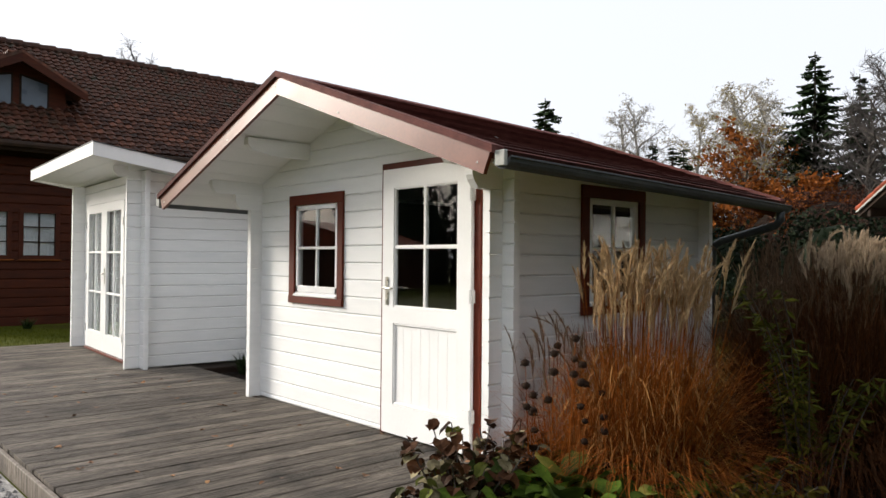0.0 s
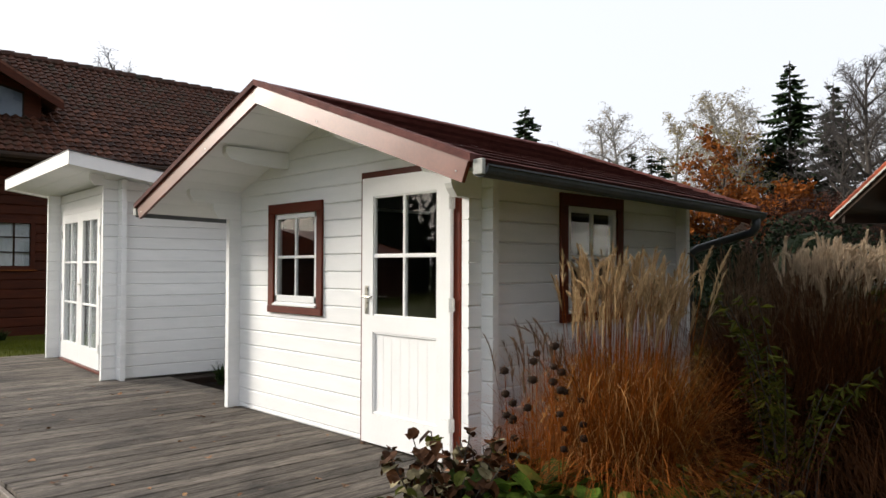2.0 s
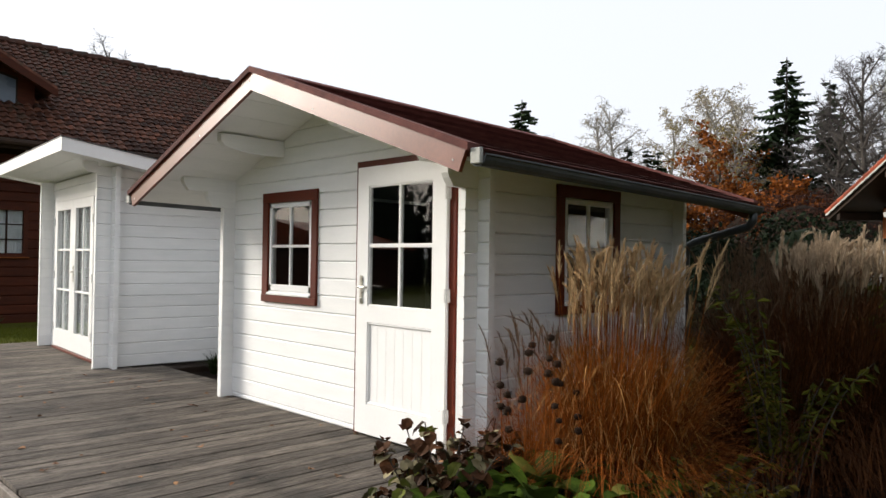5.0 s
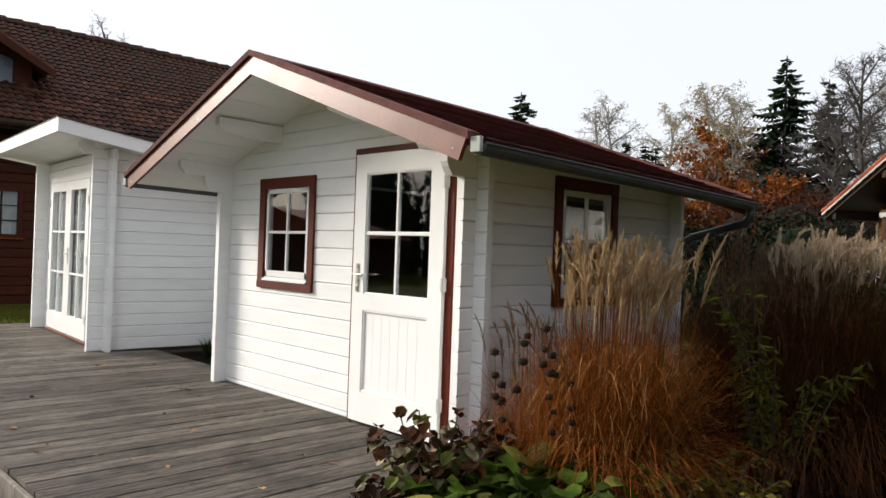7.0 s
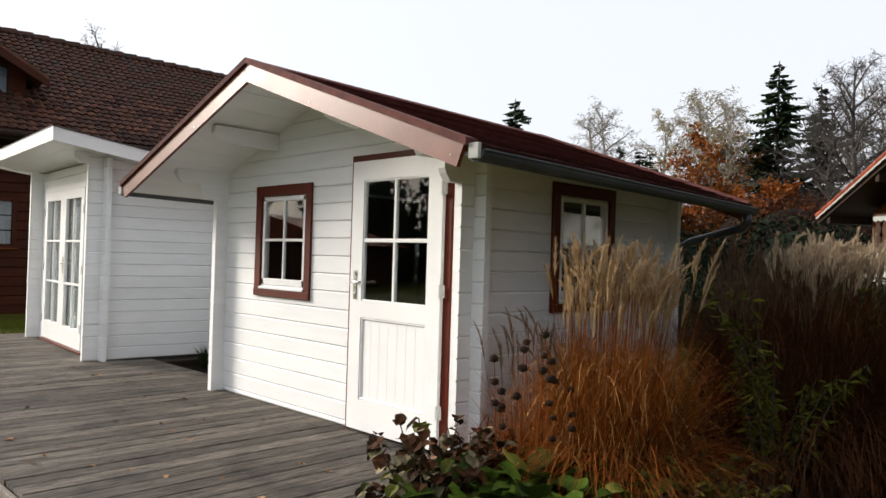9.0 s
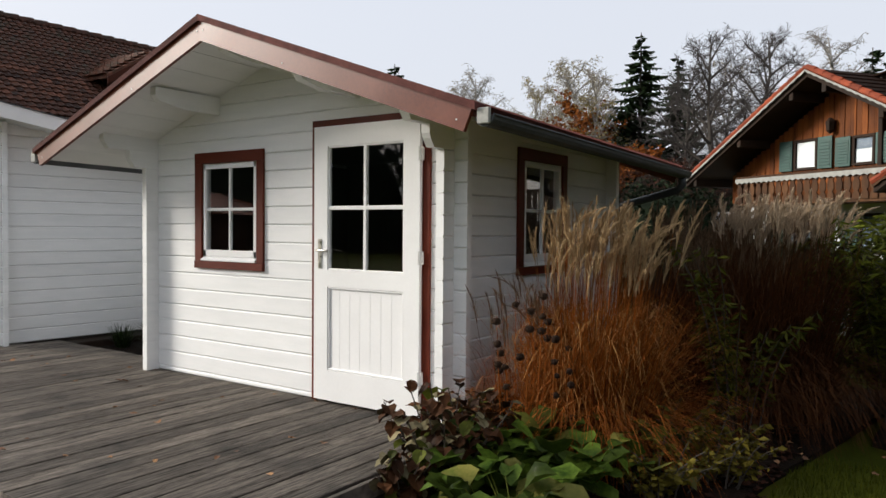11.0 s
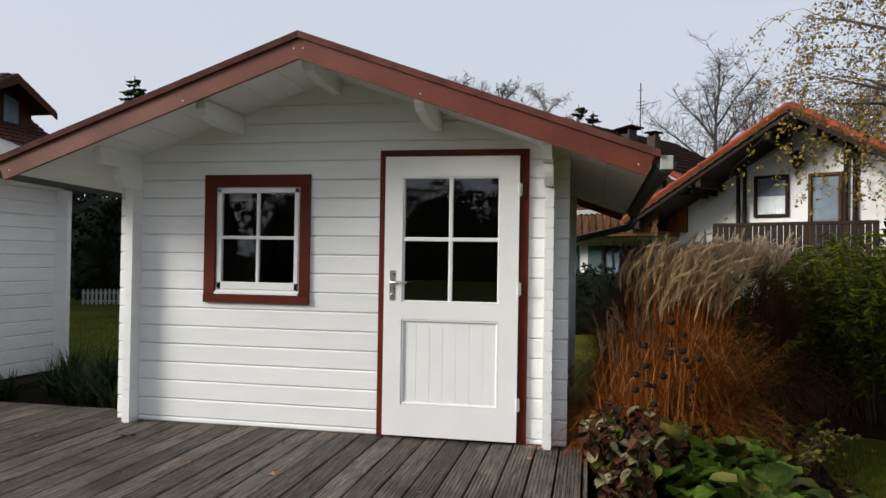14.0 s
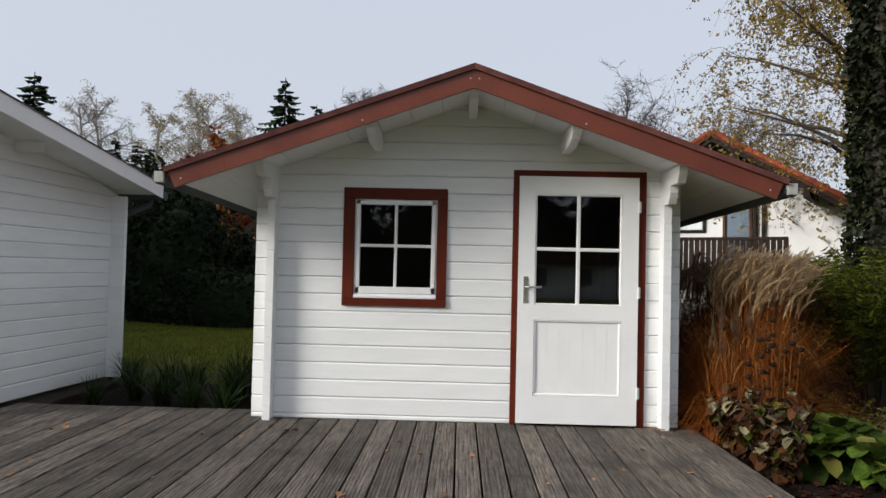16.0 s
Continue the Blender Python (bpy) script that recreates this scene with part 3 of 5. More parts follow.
    for q in ((gx0, gx1, gz1 - 0.014, gz1), (gx0, gx1, gz0, gz0 + 0.014), (gx0, gx0 + 0.014, gz0 + 0.014, gz1 - 0.014), (gx1 - 0.014, gx1, gz0 + 0.014, gz1 - 0.014)):
        bead.box(q[0], q[1], f + 0.006, bk - 0.006, q[2], q[3], 0.004)
    part("glazing_bead", bead, WHITE_TRIM, leaf)
    xm, zm = (gx0 + gx1) / 2, 1.378
    part("glazing_bar", Mesh().box(xm - 0.014, xm + 0.014, f + 0.006, bk - 0.006, gz0 + 0.01, gz1 - 0.01, 0.004), WHITE_TRIM, leaf)
    part("glazing_bar", Mesh().box(gx0 + 0.01, gx1 - 0.01, f + 0.007, bk - 0.007, zm - 0.014, zm + 0.014, 0.004), WHITE_TRIM, leaf)
    for p0, p1 in ((gx0 + 0.01, xm - 0.01), (xm + 0.01, gx1 - 0.01)):
        for q0, q1 in ((gz0 + 0.01, zm - 0.01), (zm + 0.01, gz1 - 0.01)):
            part("pane", Mesh().box(p0, p1, -0.026, -0.022, q0, q1), GLASS, leaf)
    pz0, pz1 = 0.232, 0.825
    mould = Mesh()
    for q in ((gx0, gx1, pz1 - 0.018, pz1), (gx0, gx1, pz0, pz0 + 0.018), (gx0, gx0 + 0.018, pz0 + 0.018, pz1 - 0.018), (gx1 - 0.018, gx1, pz0 + 0.018, pz1 - 0.018)):
        mould.box(q[0], q[1], f + 0.004, bk - 0.006, q[2], q[3], 0.006)
    part("panel_moulding", mould, WHITE_TRIM, leaf)
    n = 7
    for i in range(n):
        a = gx0 + 0.014 + (gx1 - gx0 - 0.028) * i / n
        b = gx0 + 0.014 + (gx1 - gx0 - 0.028) * (i + 1) / n
        part("panel_board", Mesh().box(a, b - 0.0006, f + 0.016, bk - 0.008, pz0 + 0.01, pz1 - 0.01, 0.0013), WHITE_TRIM, leaf)
    part("handle_plate", Mesh().box(0.088, 0.126, f - 0.007, f, 0.952, 1.160, 0.003), STEEL, leaf, "brushed steel handle plate")
    hd = Mesh().tube([(0.107, f - 0.004, 1.078), (0.107, f - 0.045, 1.078), (0.112, f - 0.052, 1.078), (0.21, f - 0.052, 1.078), (0.222, f - 0.048, 1.078)], 0.0085, 8)
    part("door_handle", hd, STEEL, leaf, "brushed steel lever handle", True)
    part("lock_cylinder", Mesh().lathe([(0.010, 0), (0.010, 0.006), (0.008, 0.007)], 10, pose(0.107, f - 0.006, 0.99, 90)).box(0.104, 0.110, f - 0.014, f - 0.007, 0.962, 0.985, 0.001), STEEL, leaf)
    for hz in (1.72, 1.05, 0.27):
        part("hinge", Mesh().tube([(0.984, f - 0.006, hz - 0.045), (0.984, f - 0.006, hz + 0.045)], 0.009, 8).box(0.985, 1.0, f - 0.004, -0.018, hz - 0.042, hz + 0.042, 0.001), HINGE, leaf)
    # windows
    small_window(h, -1.342, -0.518, 0.900, 1.836, Matrix.Identity(4))
    small_window(h, 0.80, 1.60, 0.905, 1.830, pose(1.218, 0, 0, 0, 0, 90))
    # gutters and downpipe
    g = gutter(h, XC + 2.13 + 0.075, 1.805, ROOF_Y0 + 0.0, ROOF_Y1 - 0.06, 1, ZINC)
    part("gutter_cap", Mesh().box(XC + 2.17, XC + 2.24, -0.725, -0.70, 1.765, 1.845, 0.004), PICKET, g, "pale plastic gutter end cap")
    part("downpipe", Mesh().tube([(1.87, 2.54, 1.77), (1.87, 2.54, 1.70), (1.83, 2.55, 1.655), (1.32, 2.66, 1.54), (1.24, 2.67, 1.50), (1.22, 2.68, 1.43), (1.22, 2.68, -0.12)], 0.034, 10), ZINC_DARK, h, "grey metal downpipe", True)
    g = gutter(h, XC - 2.13 - 0.075, 1.805, ROOF_Y0 + 0.0, ROOF_Y1 + 0.06, -1, ZINC)
    part("gutter_cap", Mesh().box(XC - 2.24, XC - 2.17, -0.725, -0.70, 1.765, 1.845, 0.004), PICKET, g, "pale plastic gutter end cap")
    # the roof falls slightly towards the back
    for ob in h.children_recursive:
        if ob.name.split(".")[0] in ("roof_board", "roof_felt", "shingle_course", "ridge_cap", "bargeboard", "verge_strip", "gutter", "gutter_end", "downpipe"):
            for v in ob.data.vertices:
                if v.co.z > 1.4:
                    v.co.z -= 0.021 * (v.co.y + 0.7)
    return h


garden_house()


# ---- the white pavilion with a lean-to roof ----
def pavilion():
    h = thing("garden_pavilion", "white painted log pavilion with glazed double door and lean-to roof", "garden pavilion", pose(-4.25, -0.25, 0, 0, 0, -4))
    W, D = 2.76, 2.16                    # walls run to -W in x and D in y
    ztop = lambda y: 2.395 - 0.15 * (y + 0.62)
    # front
    holes = ((-2.45, -0.50, 0.0, 2.06),)
    z, k = 0.0, 0
    while z < 2.24:
        z1 = min(z + LOG, 2.28)
        for p in cut_out((-W - 0.14, 0.15, z, z1), holes):
            part("log", log_mesh(p[0], p[1], p[2], p[3] - 0.0018, 0.0, 0.055, "x"), WHITE, h)
        for xs, t1 in ((0.0, -0.055), (-W, -W + 0.055)):
            za, zb = ztop(-0.16) , ztop(D + 0.14)
            if z1 > zb:
                e = -0.16
                end = min(D + 0.14, (2.395 - z) / 0.15 - 0.62)
                part("log", log_mesh(e, max(end, 0.2), z, min(z1, za) - 0.0018, xs, t1, "y", top=(e, max(e + 0.05, min(D + 0.14, (2.395 - min(z1, za)) / 0.15 - 0.62)))), WHITE, h)
            else:
                part("log", log_mesh(-0.16, D + 0.14, z, z1 - 0.0018, xs, t1, "y"), WHITE, h)
        if z1 < ztop(D):
            part("log", log_mesh(-W - 0.14, 0.15, z, z1 - 0.0005, D, D - 0.055, "x"), WHITE, h)
        z = z1
    # roof slab with a deep white edge
    y0, y1, xa, xb = -0.62, 2.40, -W - 0.42, 0.42
    zr = lambda y, u: 2.365 - 0.15 * (y + 0.62) + u
    def slab(xa, xb, ya, yb, u0, u1):
        vs = [(x, y, zr(y, u)) for x in (xa, xb) for y in (ya, yb) for u in (u0, u1)]
        return Mesh().add(vs, [(0, 1, 3, 2), (4, 6, 7, 5), (0, 4, 5, 1), (2, 3, 7, 6), (0, 2, 6, 4), (1, 5, 7, 3)])
    n = 12
    for i in range(n):
        a, b = y0 + 0.02 + (y1 - y0 - 0.04) * i / n, y0 + 0.02 + (y1 - y0 - 0.04) * (i + 1) / n - 0.004
        part("roof_board", slab(xa + 0.02, xb - 0.02, a, b, 0.03, 0.05), WHITE, h)
    part("roof_felt", slab(xa - 0.01, xb + 0.01, y0 - 0.01, y1 + 0.02, 0.142, 0.152), ZINC, h)
    part("roof_core", slab(xa + 0.02, xb - 0.02, y0 + 0.02, y1 - 0.02, 0.052, 0.14), INSIDE_SHADE, h)
    part("fascia", slab(xa, xb, y0 - 0.004, y0 + 0.02, 0.0, 0.142), WHITE_TRIM, h, "white roof edge board")
    part("fascia", slab(xb - 0.02, xb, y0 + 0.021, y1, 0.0, 0.142), WHITE_TRIM, h, "white roof edge board")
    part("fascia", slab(xa, xa + 0.02, y0 + 0.021, y1, 0.0, 0.142), WHITE_TRIM, h, "white roof edge board")
    for px in (-0.03,):
        for zz, e in ((ztop(-0.3) - 0.02, -0.30),):
            part("bracket", Mesh().prism([(-0.15, zz), (e, zz), (e, zz - 0.06), (e + 0.05, zz - 0.12), (-0.15, zz - 0.12)], "x", px - 0.03, px + 0.03), WHITE, h)
    part("rafter_end", Mesh().box(0.0, 0.24, 0.55, 0.61, ztop(0.58) - 0.10, ztop(0.58) + 0.03, 0.006), WHITE, h)
    part("downpipe", Mesh().tube([(0.26, 2.44, 1.90), (0.26, 2.42, 1.84), (-0.04, 2.36, 1.70), (-0.08, 2.35, 1.62), (-0.08, 2.35, -0.1)], 0.035, 10), ZINC, h, "grey metal downpipe", True)
    part("gutter", Mesh().tube([(-W - 0.4, 2.46, 1.94), (0.42, 2.46, 1.94)], 0.05, 10), ZINC, h)
    # double door
    cas = Mesh().box(-2.46, -2.40, -0.03, 0.05, 0.03, 2.06, 0.004).box(-0.55, -0.49, -0.03, 0.05, 0.03, 2.06, 0.004).box(-2.40, -0.55, -0.03, 0.05, 1.99, 2.06, 0.004)
    part("door_casing", cas, WHITE_TRIM, h)
    part("threshold", Mesh().box(-2.44, -0.5, -0.05, 0.05, 0.0, 0.035, 0.004), REDBROWN, h)
    for i, (a, b) in enumerate(((-2.395, -1.478), (-1.472, -0.555))):
        lf = Mesh()
        z0, z1, f, bk = 0.045, 1.985, -0.04, 0.0
        st = 0.125
        frame_face(lf, (a, b, z0, z1), ((a + st, b - st, 0.28, 1.87),), f, bk)
        leaf = part("door", lf, WHITE_TRIM, h, "white glazed door leaf")
        g0, g1 = a + st, b - st
        xm = (g0 + g1) / 2
        part("glazing_bar", Mesh().box(xm - 0.013, xm + 0.013, f + 0.005, bk - 0.005, 0.28, 1.87, 0.003), WHITE_TRIM, leaf)
        zs = [0.28, 0.81, 1.34, 1.87]
        for zz in zs[1:3]:
            part("glazing_bar", Mesh().box(g0, g1, f + 0.006, bk - 0.006, zz - 0.013, zz + 0.013, 0.003), WHITE_TRIM, leaf)
        for c in range(3):
            for p0, p1 in ((g0, xm - 0.01), (xm + 0.01, g1)):
                part("pane", Mesh().box(p0, p1, -0.022, -0.018, zs[c] + 0.01, zs[c + 1] - 0.01), GLASS, leaf)
        for hz in (0.3, 1.0, 1.72):
            hx = a if i == 0 else b
            part("hinge", Mesh().tube([(hx, f - 0.006, hz - 0.05), (hx, f - 0.006, hz + 0.05)], 0.009, 8), HINGE, leaf)
        if i:
            part("handle_plate", Mesh().box(a + 0.045, a + 0.08, f - 0.006, f, 0.93, 1.14, 0.003), STEEL, leaf)
            part("door_handle", Mesh().tube([(a + 0.062, f, 1.06), (a + 0.062, f - 0.05, 1.06), (a + 0.17, f - 0.05, 1.06)], 0.009, 8), STEEL, leaf, "steel lever handle", True)
    part("floor", Mesh().box(-W, -0.05, 0.06, D - 0.06, -0.05, 0.03), INSIDE_SHADE, h)
    for c0, c1 in ((-2.385, -1.48), (-1.47, -0.56)):
        n = 36
        up = [(c0 + (c1 - c0) * i / n, 0.012 + 0.012 * (i % 2)) for i in range(n + 1)]
        part("curtain", Mesh().prism(up + [(p, q + 0.003) for p, q in up[::-1]], "z", 0.1, 1.95), CURTAIN, h, "pale curtain behind the glass")


pavilion()


# ---- deck ----
def deck():
    d = thing("deck", "weathered grey wooden deck of grooved boards", "deck", kind="structure")
    r = random.Random(2)
    x = -7.4765
    w = 0.1535
    while x < 1.40:
        y1 = 0.02 if x > -2.1 else (0.30 if x > -4.25 else -0.02)
        if x < -7.1:
            y1 = 0.6
        m = Mesh()
        dz = r.uniform(-0.003, 0.002)
        y0 = -2.22 + r.uniform(-0.006, 0.006)
        b = 0.004
        prof = [(x + 0.006, -0.03), (x + 0.006, dz - b), (x + 0.006 + b, dz)]
        n = 6
        for k in range(n):
            a = x + 0.006 + b + (w - 0.022) * k / n
            prof += [(a + 0.012, dz), (a + 0.0145, dz - 0.0025), (a + 0.0175, dz - 0.0025), (a + 0.02, dz)]
        prof += [(x + w - 0.006 - b, dz), (x + w - 0.006, dz - b), (x + w - 0.006, -0.03)]
        m.prism(prof, "y", y0, y1)
        part("board", m, DECK, d)
        x += w
    part("edge_board", Mesh().box(-7.5, 1.41, -2.265, -2.235, -0.15, -0.012, 0.004), DECK, d)
    part("edge_board", Mesh().box(1.430, 1.458, -2.25, 0.9, -0.15, -0.012, 0.004), DECK, d)
    part("edge_board", Mesh().box(-4.1, -2.1, 0.305, 0.33, -0.15, -0.012, 0.004), DECK, d)
    part("underside", Mesh().box(-7.45, 1.40, -2.2, -0.03, -0.13, -0.05).box(-4.2, -2.1, -0.03, 0.29, -0.13, -0.045), SOIL_SHADE, d)
    part("joist_end", Mesh().box(-4.18, -3.95, 0.33, 1.9, -0.12, -0.03, 0.01), BROWNWOOD, d)


deck()


# ---- neighbouring houses ----
def tile_data(name, w, l, mat):
    """One clay pantile: a shallow wave across, with a rounded, lifted lower edge. x across, y up the slope."""
    n = 6
    vs = []
    cut = lambda u: 0.30 * l * (2 * abs(u - 0.5)) ** 2.2
    for row, up in ((0, 0.040), (1, 0.0)):
        for i in range(n + 1):
            u = i / n
            vs.append((w * (u - 0.5), l if row else cut(u) - 0.04, up - 0.026 * math.cos(2 * math.pi * u)))
    k = len(vs)
    vs += [(w * (i / n - 0.5), cut(i / n) - 0.034, -0.004 - 0.026 * math.cos(2 * math.pi * i / n)) for i in range(n + 1)]
    fs = [(i, i + 1, n + 2 + i, n + 1 + i) for i in range(n)] + [(k + i, k + i + 1, i + 1, i) for i in range(n)]
    m = Mesh().add(vs, fs)
    return m, m.data(name, mat, False)


def tiled_slope(parent, m, wide, long, w, l, mat, single):
    """Rows of pantiles on a slope with local x across and y upwards; single(u, v): which are parts of their own."""
    base, me = tile_data("roof_tile", w * 1.02, l * 1.12, mat)
    rest, r = Mesh(), random.Random(5)
    count = 0
    for j in range(int(long / l) + 1):
        for i in range(int(wide / w)):
            u, v = (i + 0.5) * w, j * l
            t = m @ pose(u, v, 0.02 + r.uniform(-0.004, 0.006), r.uniform(-1, 1), r.uniform(-1.5, 1.5), r.uniform(-1.2, 1.2))
            if single(u, v) and count < 300:
                ob = new("roof_tile", me)
                ob.parent = parent
                ob.matrix_basis = t
                count += 1
            else:
                rest.add([t @ Vector(p) for p in base.v], base.f)
    part("roof_tiles", rest, mat, parent, kind="stuff")


def timber_house():
    h = thing("timber_house", "dark red log house with weathered clay tile roof and dormers", "house", pose(-12.3, 0, -0.14))
    y0, y1 = -1.6, 12.0
    ez, rx, rz = 3.64, -3.2, 6.46         # eave height, ridge offset and height
    sl = math.atan2(rz - ez, 0.7 - rx)
    L = math.hypot(rz - ez, 0.7 - rx)
    z = 0.0
    holes = [(0.33, 0.98, 1.40, 2.31), (-0.62, 0.10, 1.40, 2.31), (4.0, 4.7, 1.4, 2.3), (7.5, 8.2, 1.4, 2.3)]
    while z < 3.3:
        for p in cut_out((y0, y1, z, z + 0.19), holes):
            part("log", log_mesh(p[0], p[1], p[2], p[3], 0.0, -0.15, "y", b=0.02), LOGRED, h)
        z += 0.19
    part("gable_wall", Mesh().prism([(-6.4, 0), (-0.15, 0), (-0.15, 3.2), (rx, 6.2), (-6.4, 3.2)], "y", y1 - 0.2, y1), LOGRED, h)
    part("gable_wall", Mesh().prism([(-6.4, 0), (-0.15, 0), (-0.15, 3.2), (rx, 6.2), (-6.4, 3.2)], "y", y0, y0 + 0.2), LOGRED, h)
    # dark sheet in place of the shade behind the windows
    part("lining", Mesh().box(-1.2, -1.1, y0 + 0.3, y1 - 0.3, 0.0, 3.2), INSIDE_SHADE, h)
    for a, b, c, d in holes:
        fr = Mesh()
        for q in ((a - 0.06, b + 0.06, d - 0.02, d + 0.06), (a - 0.06, b + 0.06, c - 0.05, c + 0.03), (a - 0.06, a + 0.03, c, d), (b - 0.03, b + 0.06, c, d)):
            fr.box(-0.08, 0.02, q[0], q[1], q[2], q[3], 0.005)
        w = part("window", fr, LOGRED, h)
        xm = (a + b) / 2
        part("glazing_bar", Mesh().box(-0.06, -0.02, xm - 0.015, xm + 0.015, c, d), BROWNWOOD, w)
        for k in (1, 2):
            zz = c + (d - c) * k / 3
            part("glazing_bar", Mesh().box(-0.055, -0.025, a, b, zz - 0.012, zz + 0.012), BROWNWOOD, w)
        part("pane", Mesh().box(-0.045, -0.04, a, b, c, d), GLASS, w)
        part("curtain", Mesh().box(-0.085, -0.075, a + 0.01, b - 0.01, c + 0.02, d - 0.01), CURTAIN, w)
        part("sill", Mesh().box(-0.02, 0.06, a - 0.08, b + 0.08, c - 0.075, c - 0.05, 0.004), ORANGEWOOD, w)
    # roof
    m = Matrix.Translation((0.7, y0 - 0.3, ez)) @ Matrix.Rotation(math.pi / 2, 4, "Z") @ Matrix.Rotation(sl, 4, "X")
    part("roof_underlay", Mesh().box(0, y1 - y0 + 0.6, 0, L, -0.12, -0.02, 0, m), BROWNWOOD, h)
    tiled_slope(h, m, y1 - y0 + 0.6, L, 0.172, 0.205, TILE, lambda u, v: 3.0 < u < 7.6)
    m2 = Matrix.Translation((2 * rx - 0.7, y1 + 0.3, ez)) @ Matrix.Rotation(-math.pi / 2, 4, "Z") @ Matrix.Rotation(sl, 4, "X")
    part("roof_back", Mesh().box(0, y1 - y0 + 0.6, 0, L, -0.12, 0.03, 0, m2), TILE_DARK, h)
    rd = Mesh()
    y = y0 - 0.3
    while y < y1 + 0.3:
        rd.tube([(rx, y, rz + 0.0), (rx, y + 0.38, rz + 0.02)], [0.11, 0.125], 8)
        y += 0.36
    part("ridge_tiles", rd, TILE, h, kind="stuff")
    part("eaves_board", Mesh().box(0.66, 0.72, y0 - 0.3, y1 + 0.3, ez - 0.2, ez - 0.03, 0.01), BROWNWOOD, h)
    part("gutter", Mesh().tube([(0.78, y0 - 0.3, ez - 0.08), (0.78, y1 + 0.3, ez - 0.08)], 0.07, 8), BROWNWOOD, h)
    # dormers
    for yc, za, hw, ds in ((0.3, 5.60, 1.25, 0.54), (7.03, 5.64, 1.25, 0.62), (10.6, 5.75, 1.35, 0.50)):
        zb = za - ds * hw
        fx = -0.15
        d = part("dormer", Mesh().prism([(yc - hw + 0.3, zb - 0.75), (yc + hw - 0.3, zb - 0.75), (yc + hw - 0.3, zb + 0.12), (yc, za - 0.13), (yc - hw + 0.3, zb + 0.12)], "x", fx - 0.5, fx - 0.38), LOGRED, h, "dark red dormer front")
        part("cheek", Mesh().prism([(fx - 0.4, zb - 0.7), (fx - 0.4, zb + 0.1), (fx - 1.6, zb + 0.1)], "y", yc + hw - 0.36, yc + hw - 0.3), LOGRED, d)
        part("cheek", Mesh().prism([(fx - 0.4, zb - 0.7), (fx - 0.4, zb + 0.1), (fx - 1.6, zb + 0.1)], "y", yc - hw + 0.3, yc - hw + 0.36), LOGRED, d)
        for sg in (-1, 1):
            vs = []
            for x in (fx + 0.12, fx - 2.3):
                for dd, u in ((0, 0), (hw, 0), (hw, 0.09), (0, 0.09)):
                    vs.append((x, yc + sg * dd, za - ds * dd + u - 0.09))
            part("dormer_roof", Mesh().add(vs, [(0, 1, 2, 3), (7, 6, 5, 4), (0, 4, 5, 1), (1, 5, 6, 2), (2, 6, 7, 3), (3, 7, 4, 0)]), TILE, d)
            rows = Mesh()
            for i in range(7):
                for j in range(7):
                    dd = 0.08 + hw * i / 7
                    x = fx + 0.05 - j * 0.28
                    rows.box(x - 0.26, x, min(yc + sg * dd, yc + sg * (dd + 0.17)), max(yc + sg * dd, yc + sg * (dd + 0.17)), za - ds * dd - 0.05, za - ds * dd + 0.012 * (j % 2), 0.01)
            part("dormer_tiles", rows, TILE, d, kind="stuff")
            part("bargeboard", Mesh().prism([(yc, za - 0.25), (yc, za - 0.07), (yc + sg * hw, za - 0.07 - ds * hw), (yc + sg * hw, za - 0.22 - ds * hw)], "x", fx + 0.12, fx + 0.15), LOGRED, d)
        for sg in (-1, 1):
            a, b = sorted((yc + sg * 0.06, yc + sg * 0.62))
            lo, hi = zb - 0.5, zb + 0.16
            pts = [(a, lo), (b, lo), (b, hi if sg > 0 else hi + 0.12), (a, hi + 0.12 if sg > 0 else hi)]
            w = part("window", Mesh().prism(pts, "x", fx - 0.38, fx - 0.36), BROWNWOOD, d)
            # opaque pane with the sky's reflection in its colour
            part("pane", Mesh().prism([(a + 0.04, lo + 0.04), (b - 0.04, lo + 0.04), (b - 0.04, pts[2][1] - 0.05), (a + 0.04, pts[3][1] - 0.05)], "x", fx - 0.36, fx - 0.352), SKY_TINT, w)


# opaque blue-grey, a painted stand-in for sky mirrored in glass
SKY_TINT = material("painted_sky_reflection", (0.07, 0.09, 0.115), (0.14, 0.17, 0.21), 2, 0.3, 0, spec=0.25)
timber_house()


def verge_tiles(parent, apex_z, slope, half, y, mat, n=16, right=None):
    """Half-round verge tiles down both front edges of a gable roof."""
    for sg in (-1, 1):
        for i in range(n):
            d0, d1 = half * i / n, half * (i + 1.12) / n
            if sg > 0 and right and d1 > right:
                break
            m = Mesh().tube([(sg * d0, y, apex_z - slope * d0 + 0.015), (sg * d1, y, apex_z - slope * d1 + 0.035)], [0.075, 0.085], 7)
            part("verge_tile", m, mat, parent)


def gable_roof(h, apex, slope, hl, hr, y0, y1, mat, under):
    for sg, half in ((-1, hl), (1, hr)):
        vs = [(sg * d, y, apex - slope * d + u) for y in (y0, y1) for d, u in ((0, -0.22), (half, -0.22), (half, -0.04), (0, -0.04))]
        fs = [(0, 1, 2, 3), (7, 6, 5, 4), (0, 4, 5, 1), (1, 5, 6, 2), (2, 6, 7, 3), (3, 7, 4, 0)]
        part("roof_underside", Mesh().add(vs, fs), under, h)
        rows = Mesh()
        n = int(half / 0.3)
        for i in range(n):
            d0, d1 = half * i / n, half * (i + 1) / n
            vs = [(sg * d, y, apex - slope * d + u) for y in (y0, y1) for d, u in ((d0, -0.035), (d1 + 0.02, -0.035), (d1 + 0.02, 0.03), (d0, 0.0))]
            rows.add(vs, fs)
        part("roof_tiles", rows, mat, h, kind="stuff")
